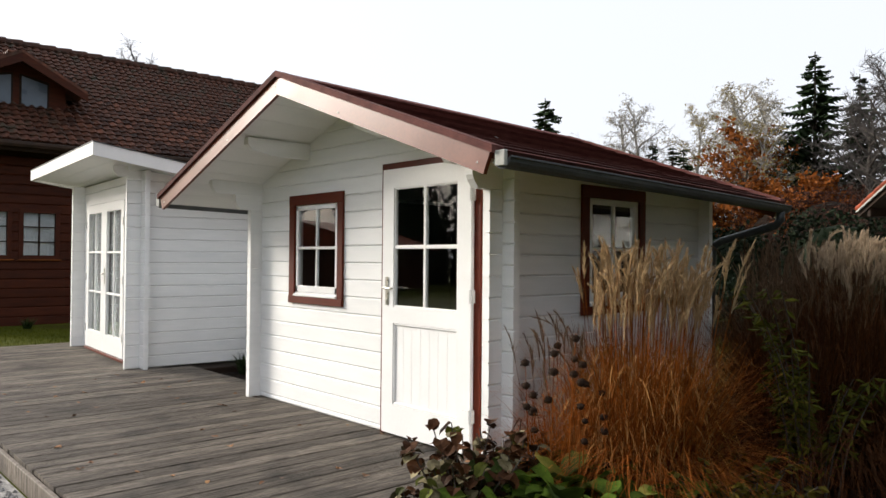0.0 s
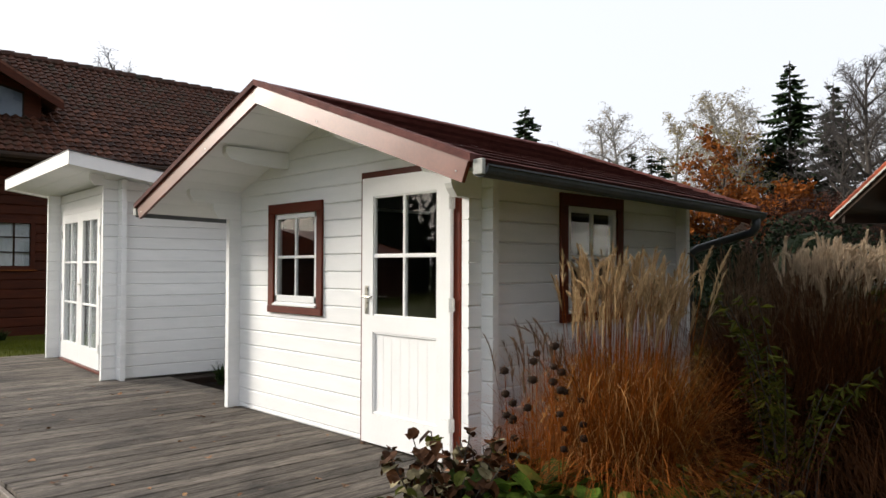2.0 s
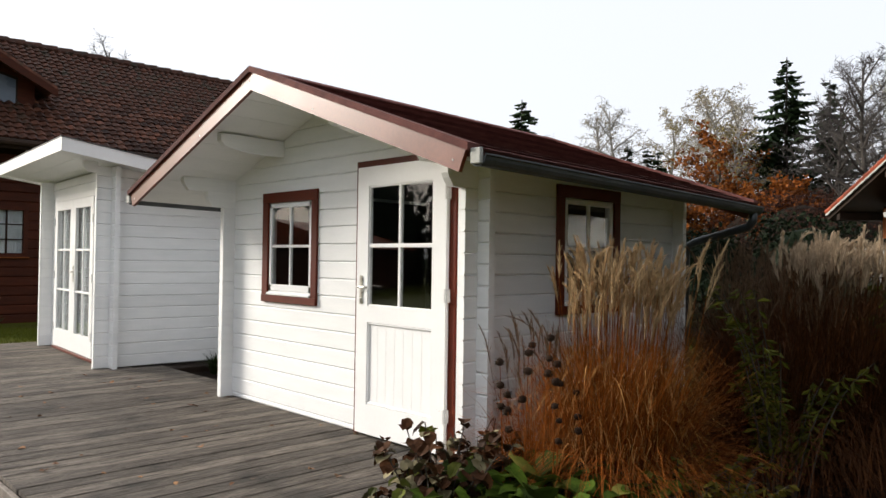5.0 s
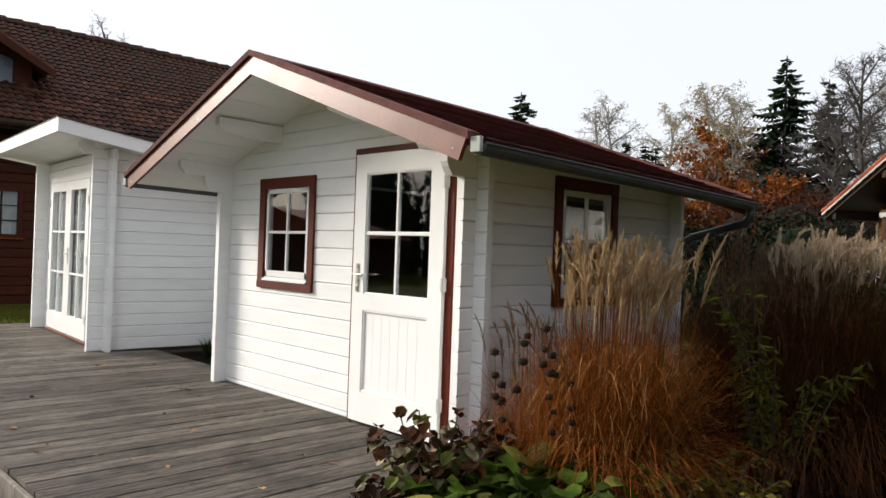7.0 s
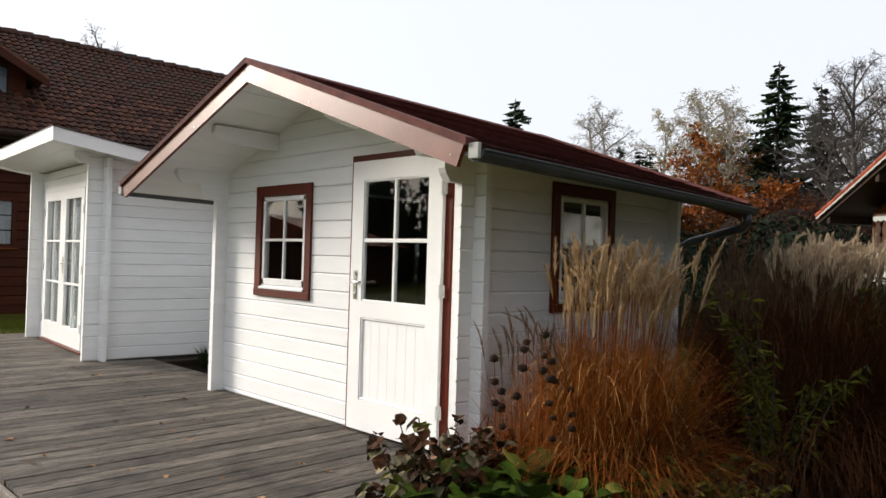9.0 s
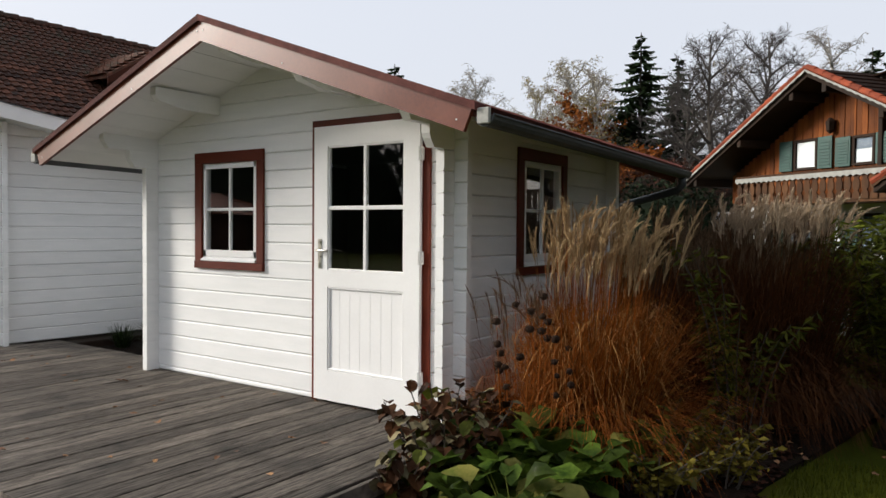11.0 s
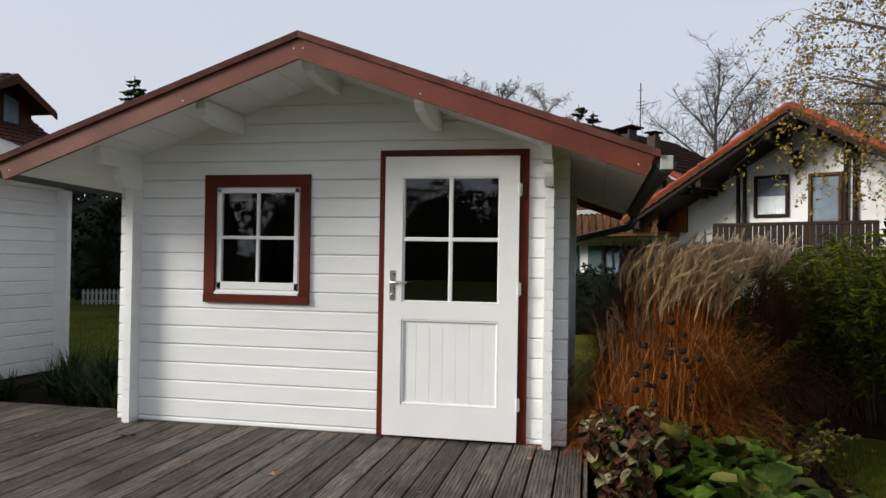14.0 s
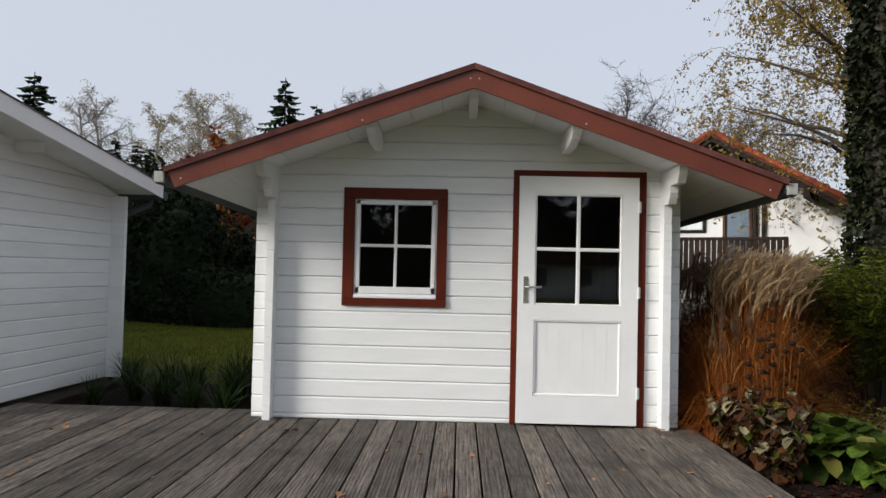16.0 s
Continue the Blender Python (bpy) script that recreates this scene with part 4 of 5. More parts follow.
        for k in range(3):
            d = half * (0.12 + 0.4 * k)
            part("rafter", Mesh().box(sg * d - 0.07, sg * d + 0.07, y0 + 0.05, y1 - 0.2, apex - slope * d - 0.42, apex - slope * d - 0.2, 0.01), under, h)


def scallop(h, apex, slope, left, y, mat, right=None):
    """A white board with a scalloped lower edge under the verge."""
    for sg in (-1, 1):
        half = right if sg > 0 and right else left
        up = [(sg * half * i / 40, apex - slope * half * i / 40 - 0.05) for i in range(41)]
        lo = [(sg * half * i / 40, apex - slope * half * i / 40 - 0.09 - 0.025 * (i % 2)) for i in range(40, -1, -1)]
        part("scalloped_board", Mesh().prism(up + lo, "y", y, y + 0.03), mat, h, "pale scalloped verge board")


def house_window(h, x0, x1, z0, z1, y, frame_mat, drape=0.5):
    fr = Mesh()
    f = 0.07
    for q in ((x0, x1, z1 - f, z1), (x0, x1, z0, z0 + f), (x0, x0 + f, z0 + f, z1 - f), (x1 - f, x1, z0 + f, z1 - f)):
        fr.box(q[0], q[1], y - 0.04, y + 0.06, q[2], q[3], 0.005)
    w = part("window", fr, frame_mat, h)
    part("pane", Mesh().box(x0 + f, x1 - f, y, y + 0.006, z0 + f, z1 - f), FARGLASS, w)
    if drape:
        n = 14
        up = [(x0 + f + (x1 - x0 - 2 * f) * i / n, y + 0.009 + 0.004 * (i % 2)) for i in range(n + 1)]
        m = Mesh().prism(up + [(p, q + 0.003) for p, q in up[::-1]], "z", z0 + f, z0 + f + (z1 - z0 - 2 * f) * drape)
        part("curtain", m, CURTAIN, w, "pale net curtain")
    # sheet behind the pane, coloured like reflected sky
    part("backing", Mesh().box(x0 + f, x1 - f, y + 0.019, y + 0.023, z0 + f, z1 - f), SKY_TINT, w)
    return w


def white_house():
    h = thing("white_house", "white rendered house with orange tiled gable roof and dark balcony", "house", pose(5.83, 12.65, -0.3, 0, 0, -33))
    g = 0.3
    ap = 4.77 + g
    wl = Mesh().prism([(-3.75, 0), (3.4, 0), (3.4, ap - 0.15 - 0.6 * 3.4), (0, ap - 0.2), (-3.75, ap - 0.15 - 0.6 * 3.75)], "y", 1.3, 9.0)
    part("wall", wl, RENDER, h, "white rendered wall")
    gable_roof(h, ap, 0.60, 4.1, 4.1, -0.15, 9.6, TILE_RED, BROWNWOOD)
    verge_tiles(h, ap, 0.60, 4.1, -0.15, TILE_RED)
    scallop(h, ap, 0.60, 4.1, -0.2, BALCONYWOOD)
    house_window(h, -1.32, -0.50, 2.38 + g, 3.40 + g, 1.27, BROWNWOOD)
    house_window(h, -0.05, 0.68, 1.45 + g, 3.38 + g, 1.27, BALCONYWOOD, 0)
    for px in (-1.70, -1.54, 0.76, 0.95):
        part("post", Mesh().box(px - 0.035, px + 0.035, 1.18, 1.28, 1.3 + g, ap - 0.25 - 0.6 * abs(px), 0.005), BROWNWOOD, h)
    b = part("balcony", Mesh().box(-1.76, 1.75, -0.05, 1.3, 1.22 + g, 1.36 + g, 0.01).box(-1.76, 1.75, -0.07, 0.0, 2.10 + g, 2.18 + g, 0.01), BROWNWOOD, h, "dark wooden balcony")
    for i in range(26):
        x = -1.72 + 3.42 * i / 25
        part("baluster", Mesh().box(x - 0.058, x + 0.058, -0.055, -0.02, 1.36 + g, 2.12 + g, 0.004), BROWNWOOD, b)
    lm = part("wall_lamp", Mesh().lathe([(0.02, -0.2), (0.10, -0.12), (0.13, 0.1), (0.16, 0.12), (0.04, 0.24)], 6, pose(-0.27, 1.12, 3.69 + g)).box(-0.29, -0.25, 1.12, 1.3, 3.9 + g, 3.94 + g), BROWNWOOD, h, "black wall lantern")
    part("side_shed", Mesh().box(-5.6, -3.75, 2.0, 6.0, 0, 2.2), BROWNWOOD, h)


white_house()


def chalet_house():
    h = thing("chalet_house", "orange-brown boarded chalet with green shutters and carved wooden balcony", "house", pose(0.75, 16.45, -0.36, 0, 0, -37))
    g = 0.3
    ap = 5.34 + g
    part("wall", Mesh().box(-3.5, 3.2, 1.3, 5.0, 0, 2.1 + g), RENDER, h, "white rendered ground floor wall")
    for wx in (-1.55, 0.9):
        house_window(h, wx - 0.5, wx + 0.5, 0.75 + g, 1.75 + g, 1.26, BROWNWOOD, 0)
        for s0 in (wx - 1.04, wx + 0.54):
            part("shutter", Mesh().box(s0, s0 + 0.5, 1.22, 1.27, 0.75 + g, 1.75 + g, 0.006), GREENSHUT, h, "dark green wooden shutter")
    part("gable_wall", Mesh().prism([(-3.9, 2.1 + g), (3.2, 2.1 + g), (3.2, ap - 0.3 - 0.53 * 3.2), (0, ap - 0.3), (-3.9, ap - 0.3 - 0.53 * 3.9)], "y", 1.02, 5.0), BROWNWOOD, h)
    holes = ((-1.45, -0.66, 2.92 + g, 3.74 + g), (0.44, 1.08, 2.92 + g, 3.66 + g))
    n = 46
    for i in range(n):
        a, b = -3.9 + 7.8 * i / n, -3.9 + 7.8 * (i + 1) / n - 0.012
        if b > 3.22:
            continue
        top = ap - 0.32 - 0.53 * max(abs(a), abs(b))
        for p in cut_out((a, b, 2.1 + g, top), holes):
            part("board", Mesh().box(p[0], p[1], 0.975 - 0.012 * (i % 2), 1.015, p[2], p[3], 0.004), ORANGEWOOD, h)
    gable_roof(h, ap, 0.53, 4.72, 4.0, -0.1, 5.6, TILE_DARK, BROWNWOOD)
    verge_tiles(h, ap, 0.53, 4.72, -0.1, TILE_RED, 18, 4.1)
    scallop(h, ap, 0.53, 4.72, -0.18, PICKET, 4.0)
    for a, b, c, d in holes:
        w = house_window(h, a, b, c, d, 0.96, BROWNWOOD, 1.0 if a < 0 else 0.55)
        for s0, s1 in ((a - 0.50, a - 0.04), (b + 0.04, b + 0.50)):
            sh = part("shutter", Mesh().box(s0, s1, 0.90, 0.94, c, d, 0.006), GREENSHUT, h, "dark green wooden shutter")
            for k in range(8):
                zz = c + 0.08 + (d - c - 0.16) * k / 8
                part("louvre", Mesh().box(s0 + 0.05, s1 - 0.05, 0.885, 0.902, zz, zz + 0.055, 0.004), GREENSHUT, sh)
    b = part("balcony", Mesh().box(-2.5, 3.0, -0.02, 1.05, 1.98 + g, 2.10 + g, 0.01), BALCONYWOOD, h, "carved wooden balcony")
    part("handrail", Mesh().box(-2.5, 3.0, -0.08, 0.04, 2.70 + g, 2.78 + g, 0.01), BALCONYWOOD, b)
    lo = [(-2.5 + 5.5 * i / 60, 2.62 + g - 0.04 * (i % 2)) for i in range(61)]
    part("scalloped_board", Mesh().prism(lo + [(3.0, 2.72 + g), (-2.5, 2.72 + g)], "y", -0.10, -0.08), PICKET, b)
    part("end_rail", Mesh().box(-2.52, -2.46, 0.0, 1.05, 2.10 + g, 2.78 + g, 0.01), BALCONYWOOD, b)
    for i in range(23):
        x = -2.38 + 5.3 * i / 22
        w = 0.095
        pts = [(x - w, 2.05 + g), (x + w, 2.05 + g), (x + w, 2.18 + g), (x + w * 0.5, 2.24 + g), (x + w, 2.32 + g), (x + w, 2.45 + g), (x + w * 0.6, 2.52 + g), (x + w, 2.58 + g), (x + w, 2.70 + g), (x - w, 2.70 + g), (x - w, 2.58 + g), (x - w * 0.6, 2.52 + g), (x - w, 2.45 + g), (x - w, 2.32 + g), (x - w * 0.5, 2.24 + g), (x - w, 2.18 + g)]
        part("baluster", Mesh().prism(pts, "y", -0.05, -0.02), BALCONYWOOD, b)
    for x in (-0.0, 1.25):
        part("post", Mesh().box(x + 1.22, x + 1.34, 0.85, 0.97, 2.0 + g, ap - 0.3 - 0.53 * (x + 1.34), 0.01), BROWNWOOD, h)
    part("wall_lamp", Mesh().lathe([(0.02, -0.2), (0.10, -0.12), (0.12, 0.1), (0.04, 0.2)], 6, pose(-0.17, 0.85, 3.98 + g)), BROWNWOOD, h, "dark wall lantern")
    c = part("chimney", Mesh().box(0.30, 0.88, 1.8, 2.3, 4.0 + g, 5.08 + g, 0.02), CHIMNEY, h, "wide grey chimney with sheet cap")
    part("chimney_cap", Mesh().prism([(0.24, 5.20 + g), (0.95, 5.29 + g), (0.95, 5.33 + g), (0.24, 5.24 + g)], "y", 1.75, 2.45), TILE_DARK, c)
    for lx in (0.36, 0.78):
        part("cap_leg", Mesh().box(lx, lx + 0.05, 1.85, 2.25, 5.06 + g, 5.23 + g), CHIMNEY, c)
    c = part("chimney", Mesh().box(1.46, 1.74, 1.8, 2.1, 3.8 + g, 4.92 + g, 0.02), CHIMNEY, h, "narrow masonry chimney")
    part("chimney_cap", Mesh().box(1.41, 1.79, 1.74, 2.16, 5.0 + g, 5.05 + g, 0.01), TILE_DARK, c)
    for lx in (1.49, 1.66):
        part("cap_leg", Mesh().box(lx, lx + 0.05, 1.85, 2.05, 4.91 + g, 5.005 + g), CHIMNEY, c)
    an = Mesh().tube([(0.98, 2.2, 5.2 + g), (0.98, 2.2, 6.62 + g)], 0.018, 5)
    for zz, l in ((6.4, 0.08), (6.05, 0.13), (5.95, 0.15), (5.85, 0.13)):
        an.tube([(0.98 - l, 2.2, zz + g), (0.98 + l, 2.2, zz + g)], 0.012, 4)
    part("aerial", an, CHIMNEY, h, "thin roof aerial")
    # lower wing beside it
    part("shed_wall", Mesh().box(-7.5, -3.95, 2.0, 6.0, 0, 1.9 + g), RENDER, h)


chalet_house()


# ---- trees ----
def bare_tree(name, label, x, y, h, seed, bark, leaf=None, leaves=0, lean=0.0, limbs=13, spread=0.34, droop=0.0, leaf_size=0.10, base=0.28, tw=0.012, subs=6, z=-0.14, fine=2):
    """A trunk with limbs, boughs and twigs; optional remaining leaves hung on the twigs."""
    r = random.Random(seed)
    t = thing(name, label, "tree", pose(x, y, z))
    wood, twigs, tips = Mesh(), Mesh(), []
    bend = [(0, 0, 0)]
    for i in range(1, 8):
        bend.append((bend[-1][0] + r.uniform(-0.02, 0.02) * h + lean * h / 7, bend[-1][1] + r.uniform(-0.02, 0.02) * h, h * 0.92 * i / 7))
    tr = h * 0.016
    rad = [tr * (1.25 - i / 7 * 1.08) for i in range(8)]
    wood.tube(bend, rad, 8)

    def at(k):
        f = k * 7
        i = min(int(f), 6)
        return Vector(bend[i]).lerp(Vector(bend[i + 1]), f - i)

    def arm(p, d, length, n, wob, sag):
        pts = [Vector(p)]
        d = Vector(d).normalized()
        for i in range(n):
            d = (d + Vector((r.uniform(-wob, wob), r.uniform(-wob, wob), r.uniform(-wob, wob) - sag * (i + 1) / n))).normalized()
            pts.append(pts[-1] + d * (length / n))
        return pts

    for i in range(limbs):
        k = base + (0.97 - base) * (i + r.random() * 0.6) / limbs
        a = i * 2.4 + r.uniform(-0.4, 0.4)
        length = h * spread * (1.1 - 0.75 * abs(k - 0.42) / 0.6) * r.uniform(0.8, 1.15)
        up = 0.35 + 0.9 * k
        limb = arm(at(k), (math.cos(a), math.sin(a), up), length, 5, 0.16, droop * 0.4)
        part("limb", Mesh().tube(limb, [tr * 0.5 * (1.15 - j / 5) * (1.15 - k * 0.7) + tw * 0.6 for j in range(6)], 5), bark, t, smooth=True)
        for j in range(subs):
            f = 0.25 + 0.75 * (j + r.random()) / subs
            ii = min(int(f * 5), 4)
            p = limb[ii].lerp(limb[ii + 1], f * 5 - ii)
            dd = (limb[ii + 1] - limb[ii]).normalized() + Vector((r.uniform(-0.9, 0.9), r.uniform(-0.9, 0.9), r.uniform(-0.2, 0.7)))
            bough = arm(p, dd, length * r.uniform(0.3, 0.55), 4, 0.2, droop)
            twigs.tube(bough, [tw * 1.5 * (1.1 - m_ / 5) for m_ in range(5)], 3, False)
            for m_ in range(5):
                e = bough[r.randint(1, 4)]
                dd2 = Vector((r.uniform(-1, 1), r.uniform(-1, 1), r.uniform(-0.3, 0.9) - droop * 1.6))
                tg = arm(e, dd2, length * r.uniform(0.14, 0.3), 3, 0.25, droop * 1.5)
                twigs.tube(tg, [tw * 0.8, tw * 0.7, tw * 0.55, tw * 0.35], 3, False)
                tips.append(tg)
                for _ in range(fine):
                    dd3 = (tg[2] - tg[1]).normalized() + Vector((r.uniform(-0.9, 0.9), r.uniform(-0.9, 0.9), r.uniform(-0.4, 0.8) - droop))
                    tg2 = arm(tg[r.randint(1, 3)], dd3, length * r.uniform(0.08, 0.18), 2, 0.25, droop * 1.5)
                    twigs.tube(tg2, [tw * 0.55, tw * 0.45, tw * 0.3], 3, False)
                    tips.append([tg2[0], tg2[1], tg2[2], tg2[2]])
    part("trunk", wood, bark, t, smooth=True)
    part("branchwork", twigs, PALETWIG if bark is BIRCHBARK else TWIG, t, kind="stuff")
    if leaf and leaves:
        lv = Mesh()
        for _ in range(leaves):
            tg = r.choice(tips)
            p = tg[r.randint(0, 3)] + Vector((r.uniform(-1, 1), r.uniform(-1, 1), r.uniform(-1, 0.6))) * leaf_size * 0.9
            leaf_quad(lv, p, leaf_size * r.uniform(0.6, 1.3), r)
        part("leaves", lv, leaf, t, kind="stuff")
    return t


def leaf_quad(m, p, s, r, aspect=0.6, d=None):
    """One small leaf: a folded diamond."""
    d = Vector((r.gauss(0, 1), r.gauss(0, 1), r.gauss(-0.3, 0.8))).normalized() if d is None else d
    u = d.cross(Vector((r.gauss(0, 1), r.gauss(0, 1), r.gauss(0, 1)))).normalized()
    w = d.cross(u)
    a, b, c, e = p, p + d * (s * 0.5) + u * (s * aspect * 0.5) + w * (s * 0.12), p + d * s, p + d * (s * 0.5) - u * (s * aspect * 0.5) + w * (s * 0.12)
    m.add((a, b, c, e), ((0, 1, 2), (0, 2, 3)))


def spruce(x, y, h, seed, wide=0.17, label="tall dark green spruce", start=0.1):
    r = random.Random(seed)
    t = thing("spruce", label, "tree", pose(x, y, -0.14))
    part("trunk", Mesh().tube([(0, 0, 0), (0, 0, h * 0.5), (0, 0, h * 0.98)], [h * 0.016, h * 0.010, h * 0.002], 7), BARK, t)
    m = Mesh()
    layers = int(15 + 1.5 * h)
    for i in range(layers):
        k = start + (0.985 - start) * i / layers
        reach = h * wide * (1 - k) ** 0.92 * r.uniform(0.62, 1.25) + 0.08
        n = 11 if k < 0.8 else 7
        for j in range(n):
            a = r.uniform(0, 6.283)
            ln = reach * r.uniform(0.35, 1.3)
            z0 = h * k + r.uniform(-0.15, 0.15)
            out = Vector((math.cos(a), math.sin(a), 0))
            side = Vector((-math.sin(a), math.cos(a), 0))
            steps = 5
            for s in range(steps):
                f = (s + 0.6) / steps
                p = out * (ln * f) + Vector((0, 0, z0 - 0.35 * ln * f + 0.18 * ln * f * f))
                w = ln * 0.36 * (1.15 - f) + 0.09
                for sg in (-1, 1):
                    tip = p + side * (sg * w) + out * (w * 0.6) + Vector((0, 0, -w * r.uniform(0.25, 0.8)))
                    m.add((p - out * 0.08, p + out * (0.14 + w * 0.35), tip), ((0, 1, 2),))
                if s == steps - 1:
                    m.add((p + side * 0.05, p - side * 0.05, p + out * (ln * 0.18 + 0.06) + Vector((0, 0, 0.02))), ((0, 1, 2),))
    part("crown", m, NEEDLE, t)
    return t


def leaf_mass(name, label, category, x, y, z, rx, ry, h, n, size, seed, mat, core=True, low=0.0, kind="", top=0.8, m=None, aspect=0.6):
    """A dense shrub: leaves in an uneven shell round a dark core that stands for inner shade."""
    r = random.Random(seed)
    t = thing(name, label, category, pose(x, y, z), kind=kind)
    lv = Mesh()
    sx, sy = r.uniform(0, 50), r.uniform(0, 50)
    for _ in range(n):
        a, c = r.uniform(0, 6.283), r.uniform(-0.2, 1)
        s = math.sqrt(max(0, 1 - c * c)) if c > 0 else 1.0
        s = s ** top
        b = 1 + 0.32 * noise.noise(Vector((math.cos(a) * 1.6 + sx, math.sin(a) * 1.6 + sy, c * 2.2)))
        k = r.uniform(0.72, 1.04) * b
        p = Vector((rx * s * math.cos(a) * k, ry * s * math.sin(a) * k, max(0.02, h * (0.02 + 0.98 * max(c, r.uniform(0, 0.12))) * (0.9 + 0.1 * k) * (0.75 + 0.25 * b))))
        leaf_quad(lv, p, size * r.uniform(0.6, 1.4), r, aspect)
    part("leaves", lv, mat, t, kind="stuff")
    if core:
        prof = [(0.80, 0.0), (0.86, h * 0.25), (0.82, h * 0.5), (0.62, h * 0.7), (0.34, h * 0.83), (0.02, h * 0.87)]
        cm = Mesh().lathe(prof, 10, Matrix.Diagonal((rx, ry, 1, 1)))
        # near-black body put in for the shade between the leaves
        part("core", cm, HEDGE if mat in (HEDGE, NEEDLE, IVY) else SOIL_SHADE, t)
    return t


def woods():
    spruce(-10.6, 35.8, 12.4, 11, 0.36)
    spruce(-9.2, 37.9, 11.35, 12, 0.30)
    spruce(-17.3, 22.6, 8.97, 13, 0.36)
    spruce(-21.5, 38.3, 9.2, 14, 0.26)
    spruce(-20.4, 38.9, 8.9, 15, 0.28)
    spruce(-19.4, 38.4, 8.6, 19, 0.28)
    spruce(0.78, 31.9, 9.25, 16, 0.30)
    spruce(1.5, 32.75, 9.1, 17, 0.32)
    spruce(-24.0, 22.0, 5.0, 18, 0.15)
    pale = "tall pale birch with thin autumn leaves"
    for x, y, h, s, lv, mt in ((-22.0, 37.5, 12.1, 21, 1500, LEAFPALE), (-23.6, 37.0, 11.6, 20, 1000, LEAFPALE), (-21.4, 44.0, 12.4, 22, 3600, LEAFYELLOW), (-18.0, 42.4, 13.2, 23, 4200, LEAFYELLOW), (-13.2, 36.1, 11.3, 24, 1800, LEAFPALE),
                               (-16.4, 40.0, 12.2, 25, 3000, LEAFPALE), (-12.0, 33.0, 9.0, 26, 2200, LEAFYELLOW), (-6.6, 38.0, 11.0, 27, 900, LEAFPALE), (-0.3, 33.4, 10.8, 28, 200, LEAFPALE)):
        bare_tree("birch", pale, x, y, h, s, BIRCHBARK, mt, lv, spread=0.25, droop=0.16, leaf_size=0.12, base=0.22, tw=0.012, limbs=18, subs=7, fine=4)
    dark = "tall bare tree with dark branches"
    for x, y, h, s in ((-4.62, 29.7, 10.3, 31), (-2.5, 28.5, 9.9, 32), (-7.6, 33.0, 9.6, 33)):
        bare_tree("bare_tree", "tall bare tree with dense dark twigs", x, y, h, s, BARK, limbs=20, spread=0.25, tw=0.012, base=0.3, subs=8, fine=6)
    for x, y, h, s in ((5.46, 22.9, 8.2, 34), (9.0, 31.0, 9.0, 35), (12.8, 29.0, 9.0, 36), (-2.0, 36.0, 9.5, 37), (14.5, 33, 9, 39)):
        bare_tree("bare_tree", dark, x, y, h, s, BARK, limbs=17, spread=0.40 if x > 4 else 0.27, tw=0.011, base=0.24, subs=8, fine=4)
    bare_tree("bare_tree", "distant bare tree behind the dark house roof", -39.3, 12.0, 14.3, 40, BARK, limbs=14, spread=0.20, tw=0.012, base=0.55, subs=6, fine=3)
    for x, y, h, s in ((-12.9, 33.0, 8.0, 41), (-10.9, 31.5, 5.2, 42), (-14.2, 31.0, 4.6, 43), (-8.2, 30.0, 5.0, 44)):
        bare_tree("beech", "small beech tree with orange autumn leaves", x, y, h, s, BARK, LEAFORANGE, 2600, spread=0.36, leaf_size=0.26, base=0.15)
    for i, (x, y, rx, h) in enumerate(((-7.3, 11.9, 1.1, 3.1), (-9.0, 13.0, 1.3, 3.4), (-11.0, 14.4, 1.5, 3.7), (-13.2, 15.4, 1.6, 3.6), (-15.6, 15.8, 1.6, 4.0), (-8.6, 15.5, 1.6, 4.4), (-12.0, 18.0, 2.0, 4.6), (-17.5, 17.0, 2.0, 4.4), (-4.4, 21.5, 2.0, 3.0), (-1.6, 24.0, 2.2, 2.6), (-20.5, 17, 2.4, 5), (-6.5, 17.5, 1.8, 2.4))):
        leaf_mass("hedge_shrub", "dense dark evergreen hedge shrub at the lawn edge", "shrub", x, y, -0.14, rx, 1.2, h, 3400, 0.17, 50 + i, HEDGE, top=0.3)
    for i, (x, y, rx, h) in enumerate(((-6.8, 27.5, 2.4, 4.4), (-4.0, 25.0, 2.2, 3.9), (-2.0, 26.5, 2.2, 3.8), (-9.6, 30.5, 2.6, 4.6))):
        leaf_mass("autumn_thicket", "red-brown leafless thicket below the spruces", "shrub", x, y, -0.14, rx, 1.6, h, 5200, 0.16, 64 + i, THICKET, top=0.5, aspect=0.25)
    leaf_mass("hedge", "clipped dark green hedge across the lawn", "hedge", -4.6, 10.4, -0.14, 2.2, 0.6, 1.35, 3600, 0.11, 70, HEDGE, top=0.15)
    leaf_mass("low_hedge", "clipped dark green hedge behind the bed", "hedge", 0.9, 9.5, -0.14, 3.2, 0.6, 1.35, 5000, 0.11, 71, HEDGE, top=0.12)
    # thick woodland floor
    for i, (x, y, rx, h) in enumerate(((-14, 40, 7, 4.6), (-5, 41, 7, 4.2), (5, 43, 8, 3.6), (15, 41, 8, 4.0), (-24, 37, 7, 4.5), (-33, 30, 7, 5.0))):
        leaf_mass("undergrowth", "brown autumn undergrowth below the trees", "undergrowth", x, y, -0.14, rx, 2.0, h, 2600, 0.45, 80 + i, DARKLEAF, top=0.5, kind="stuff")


woods()


def ivy_tree():
    """A trunk wrapped in ivy and, behind it, a birch with hanging yellow leaves."""
    t = thing("ivy_tree", "old tree trunk thickly wrapped in dark ivy", "tree", pose(5.40, 4.4, -0.14))
